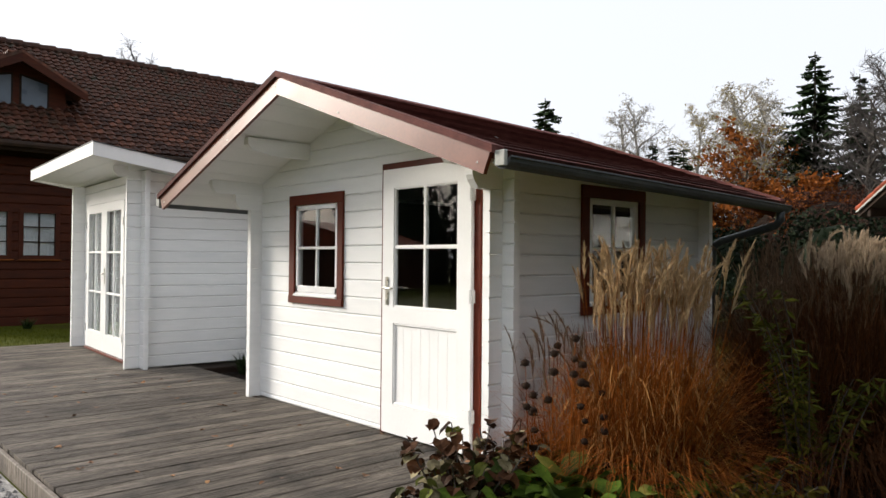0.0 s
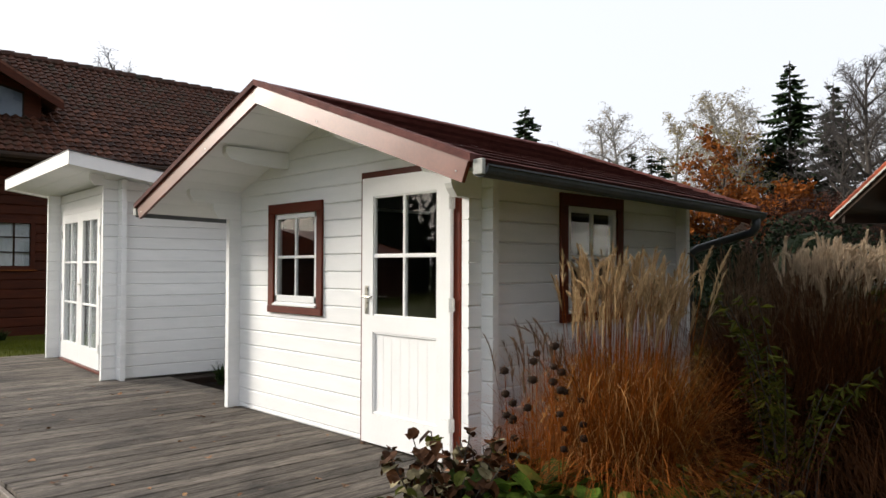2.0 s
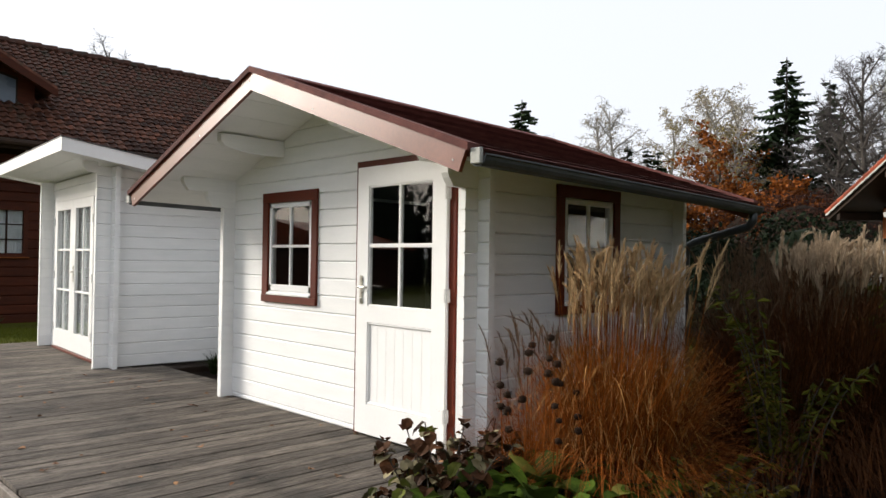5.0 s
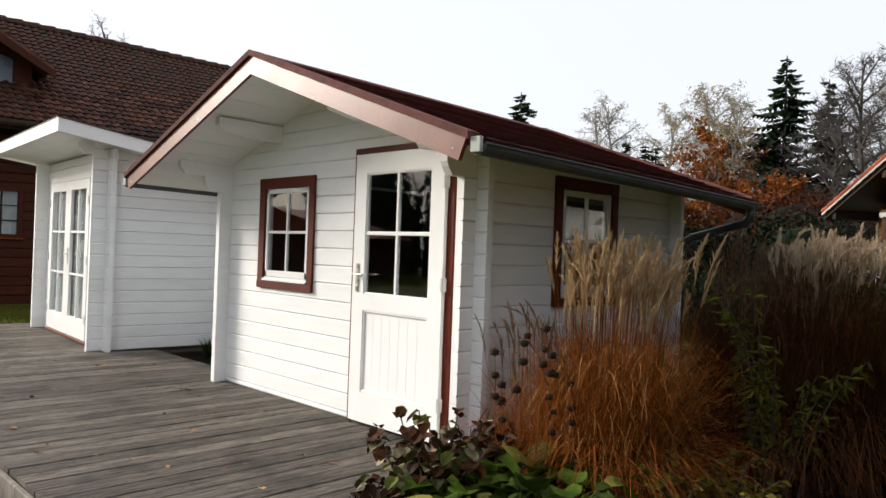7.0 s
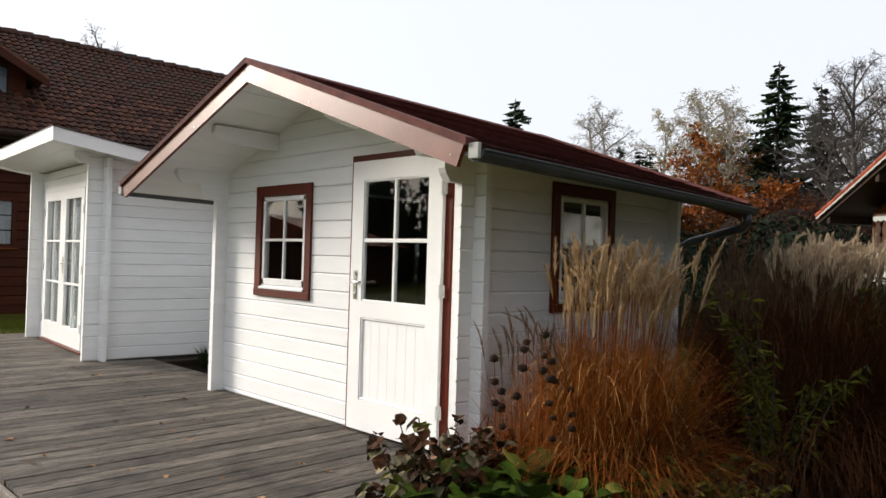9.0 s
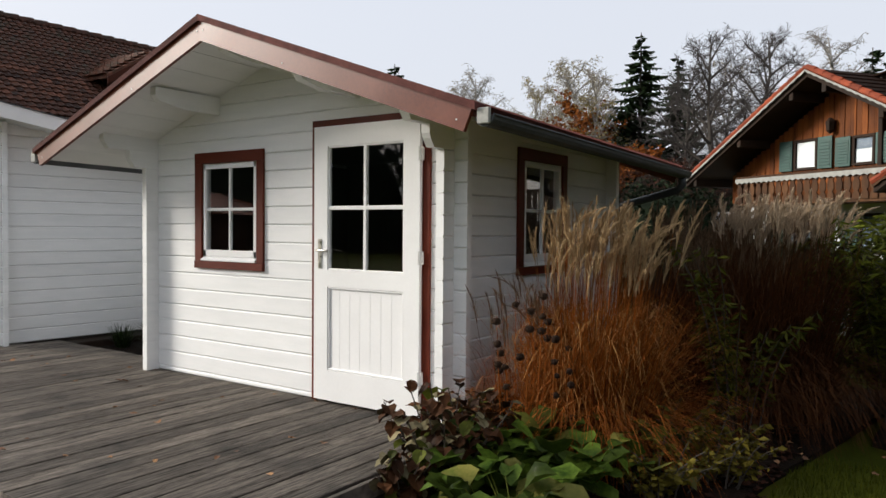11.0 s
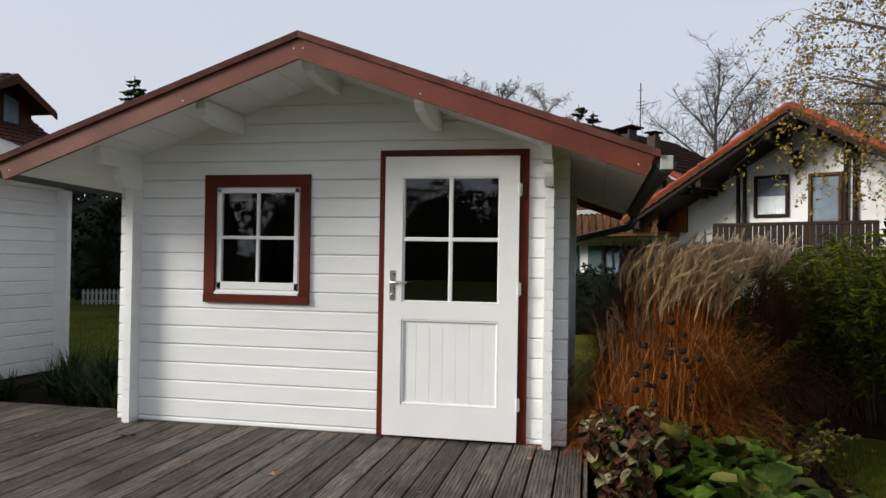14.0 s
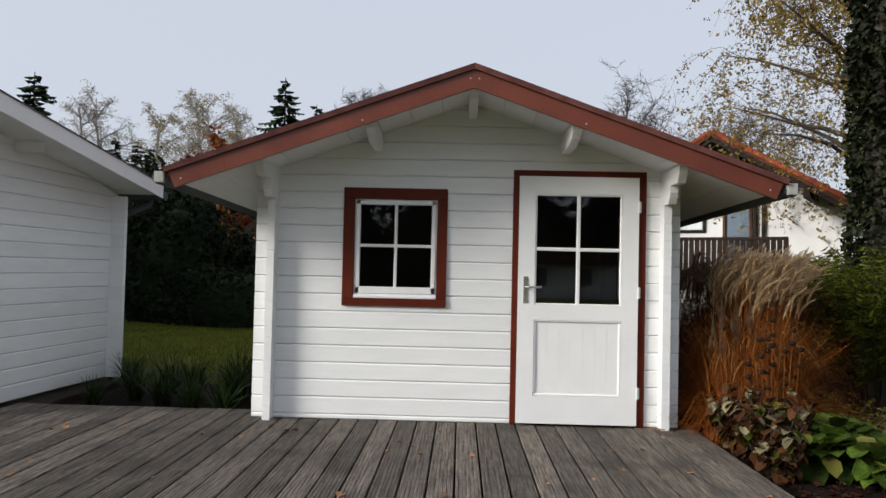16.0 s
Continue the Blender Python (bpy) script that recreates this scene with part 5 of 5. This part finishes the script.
    part("trunk", Mesh().tube([(0, 0, 0), (0.05, 0, 2), (0.0, 0.05, 4.5), (0.1, 0, 7)], [0.32, 0.28, 0.25, 0.2], 9), BARK, t, smooth=True)
    r, lv = random.Random(9), Mesh()
    for _ in range(12000):
        z = r.uniform(0, 7.0)
        a = r.uniform(0, 6.283)
        k = (0.36 + 0.13 * noise.noise(Vector((math.cos(a) * 1.2, math.sin(a) * 1.2, z * 1.3))) + 0.10 * r.random()) * (1.15 - z * 0.035)
        leaf_quad(lv, Vector((k * math.cos(a), k * math.sin(a), z)), 0.09 * r.uniform(0.6, 1.4), r, 0.9)
    part("ivy", lv, IVY, t, "dark ivy leaves", kind="stuff")
    bare_tree("birch", "large birch with hanging branches and yellow-brown leaves", 9.5, 11.3, 10.2, 61, BARK, LEAFBIRCH, 34000, spread=0.42, droop=0.34, leaf_size=0.095, base=0.25, limbs=34, subs=9, tw=0.006, fine=2)


ivy_tree()
leaf_mass("evergreen_tree", "tall dense dark evergreen beside the ivy trunk", "tree", 7.2, 4.7, -0.14, 1.35, 1.35, 7.5, 5200, 0.2, 75, HEDGE, top=0.5)
leaf_mass("evergreen_tree", "tall dense dark evergreen behind the lawn", "tree", 10.9, 12.2, -0.14, 1.6, 1.6, 7.0, 4200, 0.22, 76, HEDGE, top=0.5)
# unseen trees, added to block sky light from the side wall and bed
for i, (x, y) in enumerate(((8.6, 2.2), (8.9, -2.0))):
    leaf_mass("evergreen_tree", "unseen dense evergreen added to shade the side wall", "tree", x, y, -0.14, 1.6, 1.8, 6.2, 6000, 0.24, 77 + i, HEDGE, top=0.35)


def behind():
    """What the panes mirror: a tree line, a pale house and an orange roof across the garden."""
    for i, (x, y, rx, h) in enumerate(((-30, -24, 5, 6.6), (-24, -27, 4, 7.4), (-31, -15, 4, 4.0), (-8, -42, 3.5, 6.2), (-2, -43, 4, 7.4), (4, -45, 4, 8), (10, -43, 4, 8), (-19, -30, 3, 6.6), (-13.5, -34, 4, 5.8), (17, -36, 5, 6), (-34, -6, 4, 4))):
        leaf_mass("far_shrub", "dark evergreen trees across the garden", "trees", x, y, -0.14, rx, 2.5, h, 1200, 0.5, 90 + i, HEDGE, top=0.4)
    bare_tree("bare_tree", "bare tree across the garden", -12.5, -29, 8.5, 95, BARK, limbs=14, tw=0.03, spread=0.4)
    for x, y, a, c in ((6.0, -34.0, 4, RENDER), (-27.0, -15.0, 60, LOGRED)):
        h = thing("garden_neighbour_house", "low house with orange tiled roof across the garden", "house", pose(x, y, -0.14, 0, 0, a))
        part("wall", Mesh().box(-4, 4, -6, 0, 0, 1.9), c, h)
        for wx in (-2.2, 0.2, 2.4):
            part("window", Mesh().box(wx - 0.45, wx + 0.45, 0.0, 0.04, 0.7, 1.6, 0.01), INSIDE_SHADE, h)
        part("roof", Mesh().prism([(-6.6, 1.85), (0.6, 1.85), (-3, 3.0)], "x", -4.4, 4.4), TILE_RED if c is LOGRED else TILE_DARK, h)


behind()


# ---- planting beside the deck ----
def blade(m, p, d, length, width, bend, r, n=4):
    """One arching grass blade: a tapered strip."""
    d = Vector(d).normalized()
    side = d.cross(Vector((0, 0, 1)))
    side = side.normalized() if side.length > 1e-3 else Vector((1, 0, 0))
    side = (side + Vector((r.uniform(-0.5, 0.5), r.uniform(-0.5, 0.5), 0))).normalized()
    q, vs = Vector(p), []
    flat = Vector((d.x, d.y, 0))
    flat = flat.normalized() if flat.length > 1e-3 else Vector((1, 0, 0))
    for i in range(n + 1):
        w = width * (1 - (i / n) ** 1.6) + 0.0006
        vs += [q + side * w, q - side * w]
        d = (d + (flat * 0.55 + Vector((0, 0, -1))) * (bend * (i + 0.4) / n)).normalized()
        q = q + d * (length / n)
    m.add(vs, [(2 * i, 2 * i + 1, 2 * i + 3, 2 * i + 2) for i in range(n)])
    return q


def tall_grass(x, y, h, rad, nb, ns, seed, label, lean=(0.10, 0.0), nod=(0.2, -0.4), blade_mat=None, plume_mat=None, wild=1.0, fluff=1.0, tall=1.0, level=0.07, plume=1.0):
    """A clump of arching blades, loose curled strands, upright stalks and nodding feathery plumes."""
    r = random.Random(seed)
    t = thing("ornamental_grass", label, "ornamental grass", pose(x, y, -0.10), group="ornamental grasses in the bed")
    bl, st, pl, dry = Mesh(), Mesh(), Mesh(), Mesh()
    for i in range(nb):
        a, k = r.uniform(0, 6.283), math.sqrt(r.random()) * rad
        upright = r.random() < 0.55
        out = (r.uniform(0.02, 0.42) if upright else r.uniform(0.2, 0.9)) * (0.35 + k / rad) * wild
        a2 = a + r.gauss(0, 1.0)
        d = (math.cos(a2) * out + lean[0] * 0.5, math.sin(a2) * out + lean[1] * 0.5, 1)
        ln = h * tall * (r.uniform(0.40, 0.74) if upright else r.uniform(0.35, 0.66))
        blade(bl, (k * math.cos(a), k * math.sin(a), 0), d, ln, r.uniform(0.0011, 0.0030), r.uniform(0.05, 0.5) if upright else r.uniform(0.5, 1.6), r, 5)
    for _ in range(nb // 3):
        a, z = r.uniform(0, 6.283), r.uniform(0.14, 0.58) * h * tall
        k = rad * r.uniform(0.4, 1.2)
        a2 = a + r.gauss(0, 1.3)
        blade(dry, (k * math.cos(a), k * math.sin(a), z), (math.cos(a2), math.sin(a2), r.uniform(0.2, 1.8)), h * r.uniform(0.10, 0.30), r.uniform(0.0009, 0.0020), r.uniform(0.3, 2.4), r, 6)
    for _ in range(ns):
        a, k = r.uniform(0, 6.283), math.sqrt(r.random()) * rad * 0.8
        out = r.uniform(0.0, 0.17) * (0.2 + k / rad)
        d = Vector((math.cos(a) * out + lean[0], math.sin(a) * out + lean[1], 1)).normalized()
        top = h * min(1.03, r.gauss(0.93, level))
        p0 = Vector((k * math.cos(a), k * math.sin(a), 0))
        ln = r.uniform(0.20, 0.34) * plume
        p1 = p0 + d * (top - ln * 0.85)
        st.tube([p0, p0 + d * (top * 0.4), p1], [0.0018, 0.0016, 0.0013], 3, False)
        tipd = (d + Vector((r.gauss(0.0, 0.07), r.gauss(0, 0.07), 0.0))).normalized()
        bend = Vector((nod[0] + r.gauss(0, 0.14), nod[1] + r.gauss(0, 0.14), -0.30)) * r.uniform(0.4, 1.3)
        nk = int(100 * fluff)
        for s in range(nk):
            f = s / nk
            q = p1 + tipd * (ln * f) + bend * (f * f * ln)
            along = (tipd + bend * (1.6 * f)).normalized()
            wide = 0.11 + 0.07 * math.sin(3.1 * f)
            dd = (along + Vector((r.gauss(0, wide), r.gauss(0, wide), r.gauss(0.0, wide * 0.8)))).normalized()
            u = dd.cross(Vector((r.gauss(0, 1), r.gauss(0, 1), r.gauss(0, 1)))).normalized()
            l2 = r.uniform(0.04, 0.09) * (1.15 - 0.6 * f)
            pl.add((q - u * 0.0026, q + u * 0.0026, q + dd * l2 + Vector((0, 0, -0.006))), ((0, 1, 2),))
    part("blades", bl, blade_mat or BLADE, t, "rust-brown arching blades" if blade_mat is None else "dark brown arching blades", kind="stuff")
    part("dry_strands", dry, STRAW if blade_mat is None else blade_mat, t, "loose curled strands", kind="stuff")
    part("stalks", st, blade_mat or BLADE, t, kind="stuff")
    part("plumes", pl, plume_mat or PLUME, t, "feathery plumes", kind="stuff")
    return t


tall_grass(2.0, 0.38, 1.48, 0.33, 5800, 230, 101, "rust-brown ornamental grass with beige plumes beside the house", (0.06, -0.01), (0.32, -0.50), wild=0.72)
tall_grass(1.72, -0.02, 1.10, 0.15, 420, 22, 104, "thin dark-plumed grass at the edge of the rust clump", (-0.05, -0.02), (0.0, -0.1), BLADE, PLUMEDARK, 0.7, 0.45)
tall_grass(2.72, 1.98, 1.60, 0.36, 5200, 240, 102, "tall ornamental grass with pale fluffy plumes", (0.02, 0.0), (0.15, -0.2), BLADEDARK, PLUMEPALE, 0.6, 1.2, 1.25, 0.05, 0.68)
tall_grass(2.05, 2.36, 1.52, 0.42, 4200, 190, 103, "dark brown ornamental grass with dark plumes behind the house", (0.02, 0.02), (0.1, -0.2), BLADEDARK, PLUMEDARK, 0.6, 1.0, 1.2)
tall_grass(2.40, 1.66, 1.36, 0.38, 4600, 110, 105, "dark brown ornamental grass in the shaded bed", (0.02, 0.02), (0.1, -0.2), BLADEDARK, PLUMEDARK, 0.6, 0.7, 1.2)


def seed_stalks():
    r = random.Random(7)
    for i in range(13):
        x, y = r.uniform(1.68, 2.15), r.uniform(-0.50, 0.02)
        h = r.uniform(0.55, 1.0)
        t = thing("seed_stalk", "dry stalk with round dark brown seed heads", "dried flower", pose(x, y, -0.10), group="dry seed stalks")
        lx, ly = r.uniform(-0.06, 0.06), r.uniform(-0.06, 0.06)
        part("stalk", Mesh().tube([(0, 0, 0), (lx * 0.5, ly * 0.5, h * 0.5), (lx, ly, h + 0.03)], [0.004, 0.0035, 0.002], 5), BLADE, t)
        for k in range(r.randint(1, 4)):
            z = h - k * r.uniform(0.09, 0.13)
            f = z / h
            s = r.uniform(0.016, 0.024)
            m = Mesh().lathe([(0.15 * s, -0.9 * s), (0.72 * s, -0.65 * s), (1.0 * s, 0), (0.75 * s, 0.65 * s), (0.15 * s, 0.9 * s)], 9, pose(lx * f, ly * f, z))
            for _ in range(26):
                a, c = r.uniform(0, 6.28), r.uniform(-0.6, 0.6)
                p = Vector((lx * f + s * math.cos(a) * 0.85, ly * f + s * math.sin(a) * 0.85, z + c * s))
                e = p + Vector((math.cos(a), math.sin(a), c)) * s * 0.45
                m.add((p + Vector((0, 0, 0.003)), p - Vector((0, 0, 0.003)), e), ((0, 1, 2),))
            part("seed_head", m, SEED, t)


seed_stalks()


def broad_leaf(m, base, d, size, r, curl=0.25):
    """A broad cupped leaf with a wavy rim, 12 faces."""
    d = Vector(d).normalized()
    up = Vector((0, 0, 1))
    side = d.cross(up)
    side = side.normalized() if side.length > 1e-3 else Vector((1, 0, 0))
    nrm = side.cross(d)
    vs = [Vector(base)]
    rows = ((0.18, 0.40), (0.55, 0.54), (0.86, 0.38))
    for k, (f, w) in enumerate(rows):
        c = Vector(base) + d * (size * f) - up * (size * curl * f * f)
        lift = nrm * (size * 0.17 * r.uniform(0.3, 1.6))
        vs += [c - side * (size * w * r.uniform(0.85, 1.1)) + lift, c, c + side * (size * w * r.uniform(0.85, 1.1)) + lift]
    vs.append(Vector(base) + d * size - up * (size * curl))
    fs = [(0, 2, 1), (0, 3, 2), (1, 2, 5, 4), (2, 3, 6, 5), (4, 5, 8, 7), (5, 6, 9, 8), (7, 8, 10), (8, 9, 10)]
    m.add(vs, fs)


def broad_plant():
    r = random.Random(12)
    spots = [(r.uniform(1.85, 2.55), r.uniform(-1.35, 0.0)) for _ in range(22)]
    for i, (x, y) in enumerate(spots):
        t = thing("leafy_perennial", "low perennial with broad glossy green leaves, some yellowing", "perennial", pose(x, y, -0.10), group="broad-leaved perennials")
        st, g, yl = Mesh(), Mesh(), Mesh()
        for k in range(15):
            a = r.uniform(0, 6.283)
            ln = r.uniform(0.10, 0.32)
            tip = Vector((math.cos(a) * ln * 0.55, math.sin(a) * ln * 0.55, ln * 0.85))
            st.tube([(0, 0, 0), tip * 0.6 + Vector((0, 0, 0.03)), tip], [0.004, 0.003, 0.0025], 4, False)
            d = Vector((math.cos(a), math.sin(a), r.uniform(-0.6, 1.4)))
            broad_leaf(yl if r.random() < 0.14 else g, tip, d, r.uniform(0.085, 0.195), r, r.uniform(0.0, 0.7))
        part("stemwork", st, SHRUBGREEN, t, kind="stuff")
        part("leaves", g, BERGENIA, t, "broad glossy green leaves", True, "stuff")
        if yl.v:
            part("yellow_leaves", yl, BROADYELLOW, t, "yellowing leaves", True, "stuff")


broad_plant()


def withered_bush(x, y, h, rad, seed, nst):
    r = random.Random(seed)
    t = thing("withered_bush", "half-withered bush with brown and pale curled leaves", "bush", pose(x, y, -0.10), group="withered bushes at the deck edge")
    st, br, pa, gr = Mesh(), Mesh(), Mesh(), Mesh()
    for _ in range(nst):
        a, out = r.uniform(0, 6.283), r.uniform(0.1, 0.65)
        d = Vector((math.cos(a) * out, math.sin(a) * out, 1)).normalized()
        ln = h * r.uniform(0.6, 1.08)
        p0 = Vector((math.cos(a), math.sin(a), 0)) * r.uniform(0, rad * 0.5)
        st.tube([p0, p0 + d * ln * 0.5, p0 + d * ln + Vector((0, 0, -0.02))], [0.005, 0.004, 0.003], 4, False)
        for k in range(15):
            f = r.uniform(0.12, 1.0)
            p = p0 + d * (ln * f)
            b = r.uniform(0, 6.283)
            m = pa if r.random() < 0.08 + 0.22 * (f > 0.75) else (gr if r.random() < 0.16 else br)
            broad_leaf(m, p, (math.cos(b), math.sin(b), r.uniform(-0.8, 0.5)), r.uniform(0.045, 0.085), r, r.uniform(0.2, 0.9))
    part("stemwork", st, BARK, t, kind="stuff")
    part("leaves", br, HYDLEAF, t, "brown withered leaves", kind="stuff")
    part("pale_leaves", pa, HYDPALE, t, "pale curled leaves", kind="stuff")
    part("green_leaves", gr, SHRUBGREEN, t, "leaves still green", kind="stuff")


withered_bush(1.70, -0.78, 0.56, 0.16, 111, 26)
withered_bush(1.66, -0.42, 0.50, 0.15, 112, 20)
withered_bush(1.66, -1.08, 0.34, 0.10, 113, 9)


def leafy_shrub(x, y, h, rad, seed, nst, mat, size, label, aspect=0.35, droop=0.5, dense=34, name="shrub", spread=0.55):
    """Arching stems hung with narrow leaves."""
    r = random.Random(seed)
    t = thing(name, label, "shrub", pose(x, y, -0.10))
    st, lv = Mesh(), Mesh()
    for _ in range(nst):
        a, out = r.uniform(0, 6.283), r.uniform(0.05, spread)
        d = Vector((math.cos(a) * out, math.sin(a) * out, 1)).normalized()
        ln = h * r.uniform(0.6, 1.12)
        p = Vector((math.cos(a), math.sin(a), 0)) * r.uniform(0, rad * 0.6)
        pts = [p]
        for i in range(6):
            d = (d + Vector((math.cos(a) * 0.2 * spread, math.sin(a) * 0.2 * spread, -0.05 * droop * i)) + Vector((r.uniform(-0.05, 0.05), r.uniform(-0.05, 0.05), 0))).normalized()
            pts.append(pts[-1] + d * (ln / 6))
        st.tube(pts, [0.006, 0.0055, 0.005, 0.0045, 0.004, 0.003, 0.002], 4, False)
        for k in range(dense):
            f = r.uniform(0.25, 1.0) * 6
            i = min(int(f), 5)
            q = pts[i].lerp(pts[i + 1], f - i)
            b = r.uniform(0, 6.283)
            leaf_quad(lv, q, size * r.uniform(0.6, 1.3), r, aspect, Vector((math.cos(b), math.sin(b), r.uniform(-1.2, 0.2) * droop)).normalized())
    part("stemwork", st, BARK, t, kind="stuff")
    part("leaves", lv, mat, t, kind="stuff")
    return t


leafy_shrub(2.70, 1.05, 1.16, 0.22, 121, 18, HANGLEAF, 0.075, "slender shrub with hanging yellow-green leaves", 0.30, droop=1.0, dense=52, spread=0.13)
leafy_shrub(2.42, 0.36, 0.42, 0.30, 124, 46, YELLOWGREEN, 0.05, "low yellow-green perennial in the bed", 0.6, dense=24, name="low_shrub")
leafy_shrub(2.74, 0.20, 0.34, 0.30, 125, 40, YELLOWGREEN, 0.045, "low yellow-green perennial in the bed", 0.6, dense=22, name="low_shrub")
leafy_shrub(2.60, -0.18, 0.30, 0.26, 127, 30, YELLOWGREEN, 0.045, "low yellow-green perennial in the bed", 0.6, dense=20, name="low_shrub")
for i, (x, y, h) in enumerate(((3.52, 2.25, 1.42), (3.62, 2.85, 1.45), (4.0, 2.0, 1.5), (4.35, 2.45, 1.62), (4.7, 1.9, 1.6), (4.05, 2.75, 1.6), (4.5, 3.0, 1.6))):
    leafy_shrub(x, y, h, 0.45, 130 + i, 60, BUSHLEAF, 0.10, "bushy green bamboo with narrow leaves", 0.22, 0.7, 90, "bamboo_bush", spread=0.20)


def strap_tuft(x, y, h, n, seed, mat, wide, label):
    r = random.Random(seed)
    t = thing("grass_tuft", label, "grass tuft", pose(x, y, -0.10), group="green tufts between the houses")
    m = Mesh()
    for _ in range(n):
        a, out = r.uniform(0, 6.283), r.uniform(0.1, 0.8)
        blade(m, (r.uniform(-0.05, 0.05), r.uniform(-0.05, 0.05), 0), (math.cos(a) * out, math.sin(a) * out, 1), h * r.uniform(0.6, 1.1), wide * r.uniform(0.7, 1.3), r.uniform(0.1, 0.55), r, 4)
    part("leaves", m, mat, t, kind="stuff")


strap_tuft(-2.42, 0.50, 0.40, 34, 141, STRAP, 0.016, "dark green plant with stiff sword leaves")
for i, (x, y, h) in enumerate(((-2.75, 0.62, 0.38), (-3.1, 0.85, 0.42), (-2.5, 1.0, 0.5), (-2.95, 1.25, 0.5), (-3.45, 1.1, 0.42), (-3.3, 1.6, 0.5), (-2.6, 1.6, 0.55), (-3.75, 1.7, 0.45), (-2.35, 1.35, 0.55), (-3.7, 0.8, 0.3))):
    strap_tuft(x, y, h, 120, 142 + i, STRAP, 0.006, "arching dark green grass tuft in the soil")
for i, (x, y) in enumerate(((-8.6, 0.9), (-9.8, 1.4), (-11.2, 0.2), (-11.4, 1.3), (-11.3, 2.4), (-11.4, -0.8))):
    strap_tuft(x, y, 0.28, 60, 160 + i, STRAP, 0.01, "low green plants along the dark house wall")


# ---- picket fence on the lawn ----
def picket_fence(x0, y0, x1, y1, h, n, label):
    f = thing("picket_fence", label, "fence", pose(x0, y0, -0.14, 0, 0, math.degrees(math.atan2(y1 - y0, x1 - x0))), group="picket fences on the lawn")
    L = math.hypot(x1 - x0, y1 - y0)
    for zz in (0.25, 0.75):
        part("rail", Mesh().box(0, L, 0.0, 0.02, h * zz - 0.02, h * zz + 0.02, 0.003), PICKET, f)
    for i in range(n):
        x = L * (i + 0.5) / n
        w = L / n * 0.30
        part("picket", Mesh().prism([(x - w, 0.03), (x + w, 0.03), (x + w, h - 0.05), (x, h), (x - w, h - 0.05)], "y", -0.018, 0.0), PICKET, f)


picket_fence(1.85, 6.15, 3.5, 7.7, 0.50, 24, "low weathered white picket fence")
picket_fence(-11.6, 12.1, -9.7, 13.4, 0.45, 22, "low white picket fence far across the lawn")


# ---- lawn blades near the camera ----
def lawn_blades(name, x0, x1, y0, y1, n, seed):
    r, m = random.Random(seed), Mesh()
    for _ in range(n):
        x, y = r.uniform(x0, x1), r.uniform(y0, y1)
        a = r.uniform(0, 6.283)
        s = r.uniform(0.02, 0.05)
        w = 0.004
        p = Vector((x, y, -0.15))
        m.add((p + Vector((math.cos(a), math.sin(a), 0)) * w, p - Vector((math.cos(a), math.sin(a), 0)) * w, p + Vector((r.uniform(-0.02, 0.02), r.uniform(-0.02, 0.02), s + 0.02))), ((0, 1, 2),))
    tagged(part(name, m, GRASSBLADE), "short green lawn grass blades", "grass", kind="stuff")


lawn_blades("lawn_grass", 2.0, 8.0, 3.5, 8.5, 26000, 171)
lawn_blades("lawn_grass", 3.05, 5.2, -1.6, 1.1, 16000, 174)
lawn_blades("lawn_grass", -12.0, -7.7, -2.0, 5.0, 22000, 172)
lawn_blades("lawn_grass", -9.0, -1.5, 2.4, 10.0, 40000, 173)


# ---- fallen leaves ----
def fallen_leaves():
    r = random.Random(31)
    spots = [(r.uniform(-4.0, 1.35), r.uniform(-2.2, -0.05), 0.004) for _ in range(60)]
    spots += [(1.13, -0.16, 0.012), (1.10, -0.14, 0.02)]
    spots += [(r.uniform(1.5, 4.2), r.uniform(-1.8, 1.4), -0.095) for _ in range(90)]
    for x, y, z in spots:
        m = Mesh()
        broad_leaf(m, (0, 0, 0), (1, 0, r.uniform(0.0, 0.35)), r.uniform(0.025, 0.05), r, r.uniform(-0.1, 0.3))
        ob = part("fallen_leaf", m, FALLEN)
        ob.matrix_world = pose(x, y, z, r.uniform(-12, 12), r.uniform(-12, 12), r.uniform(0, 360))
        tagged(ob, "small dry brown fallen leaf lying flat", "leaf", "fallen leaves")


fallen_leaves()


def leaf_litter():
    r, m = random.Random(33), Mesh()
    for _ in range(1500):
        x, y = r.uniform(1.5, 3.05), r.uniform(-1.8, 2.6)
        a = r.uniform(0, 6.283)
        broad_leaf(m, (x, y, -0.095), (math.cos(a), math.sin(a), r.uniform(0.0, 0.5)), r.uniform(0.025, 0.06), r, r.uniform(-0.1, 0.4))
    tagged(part("leaf_litter", m, LITTER), "dark red-brown leaf litter on the bed soil", "leaf litter", kind="stuff")


leaf_litter()
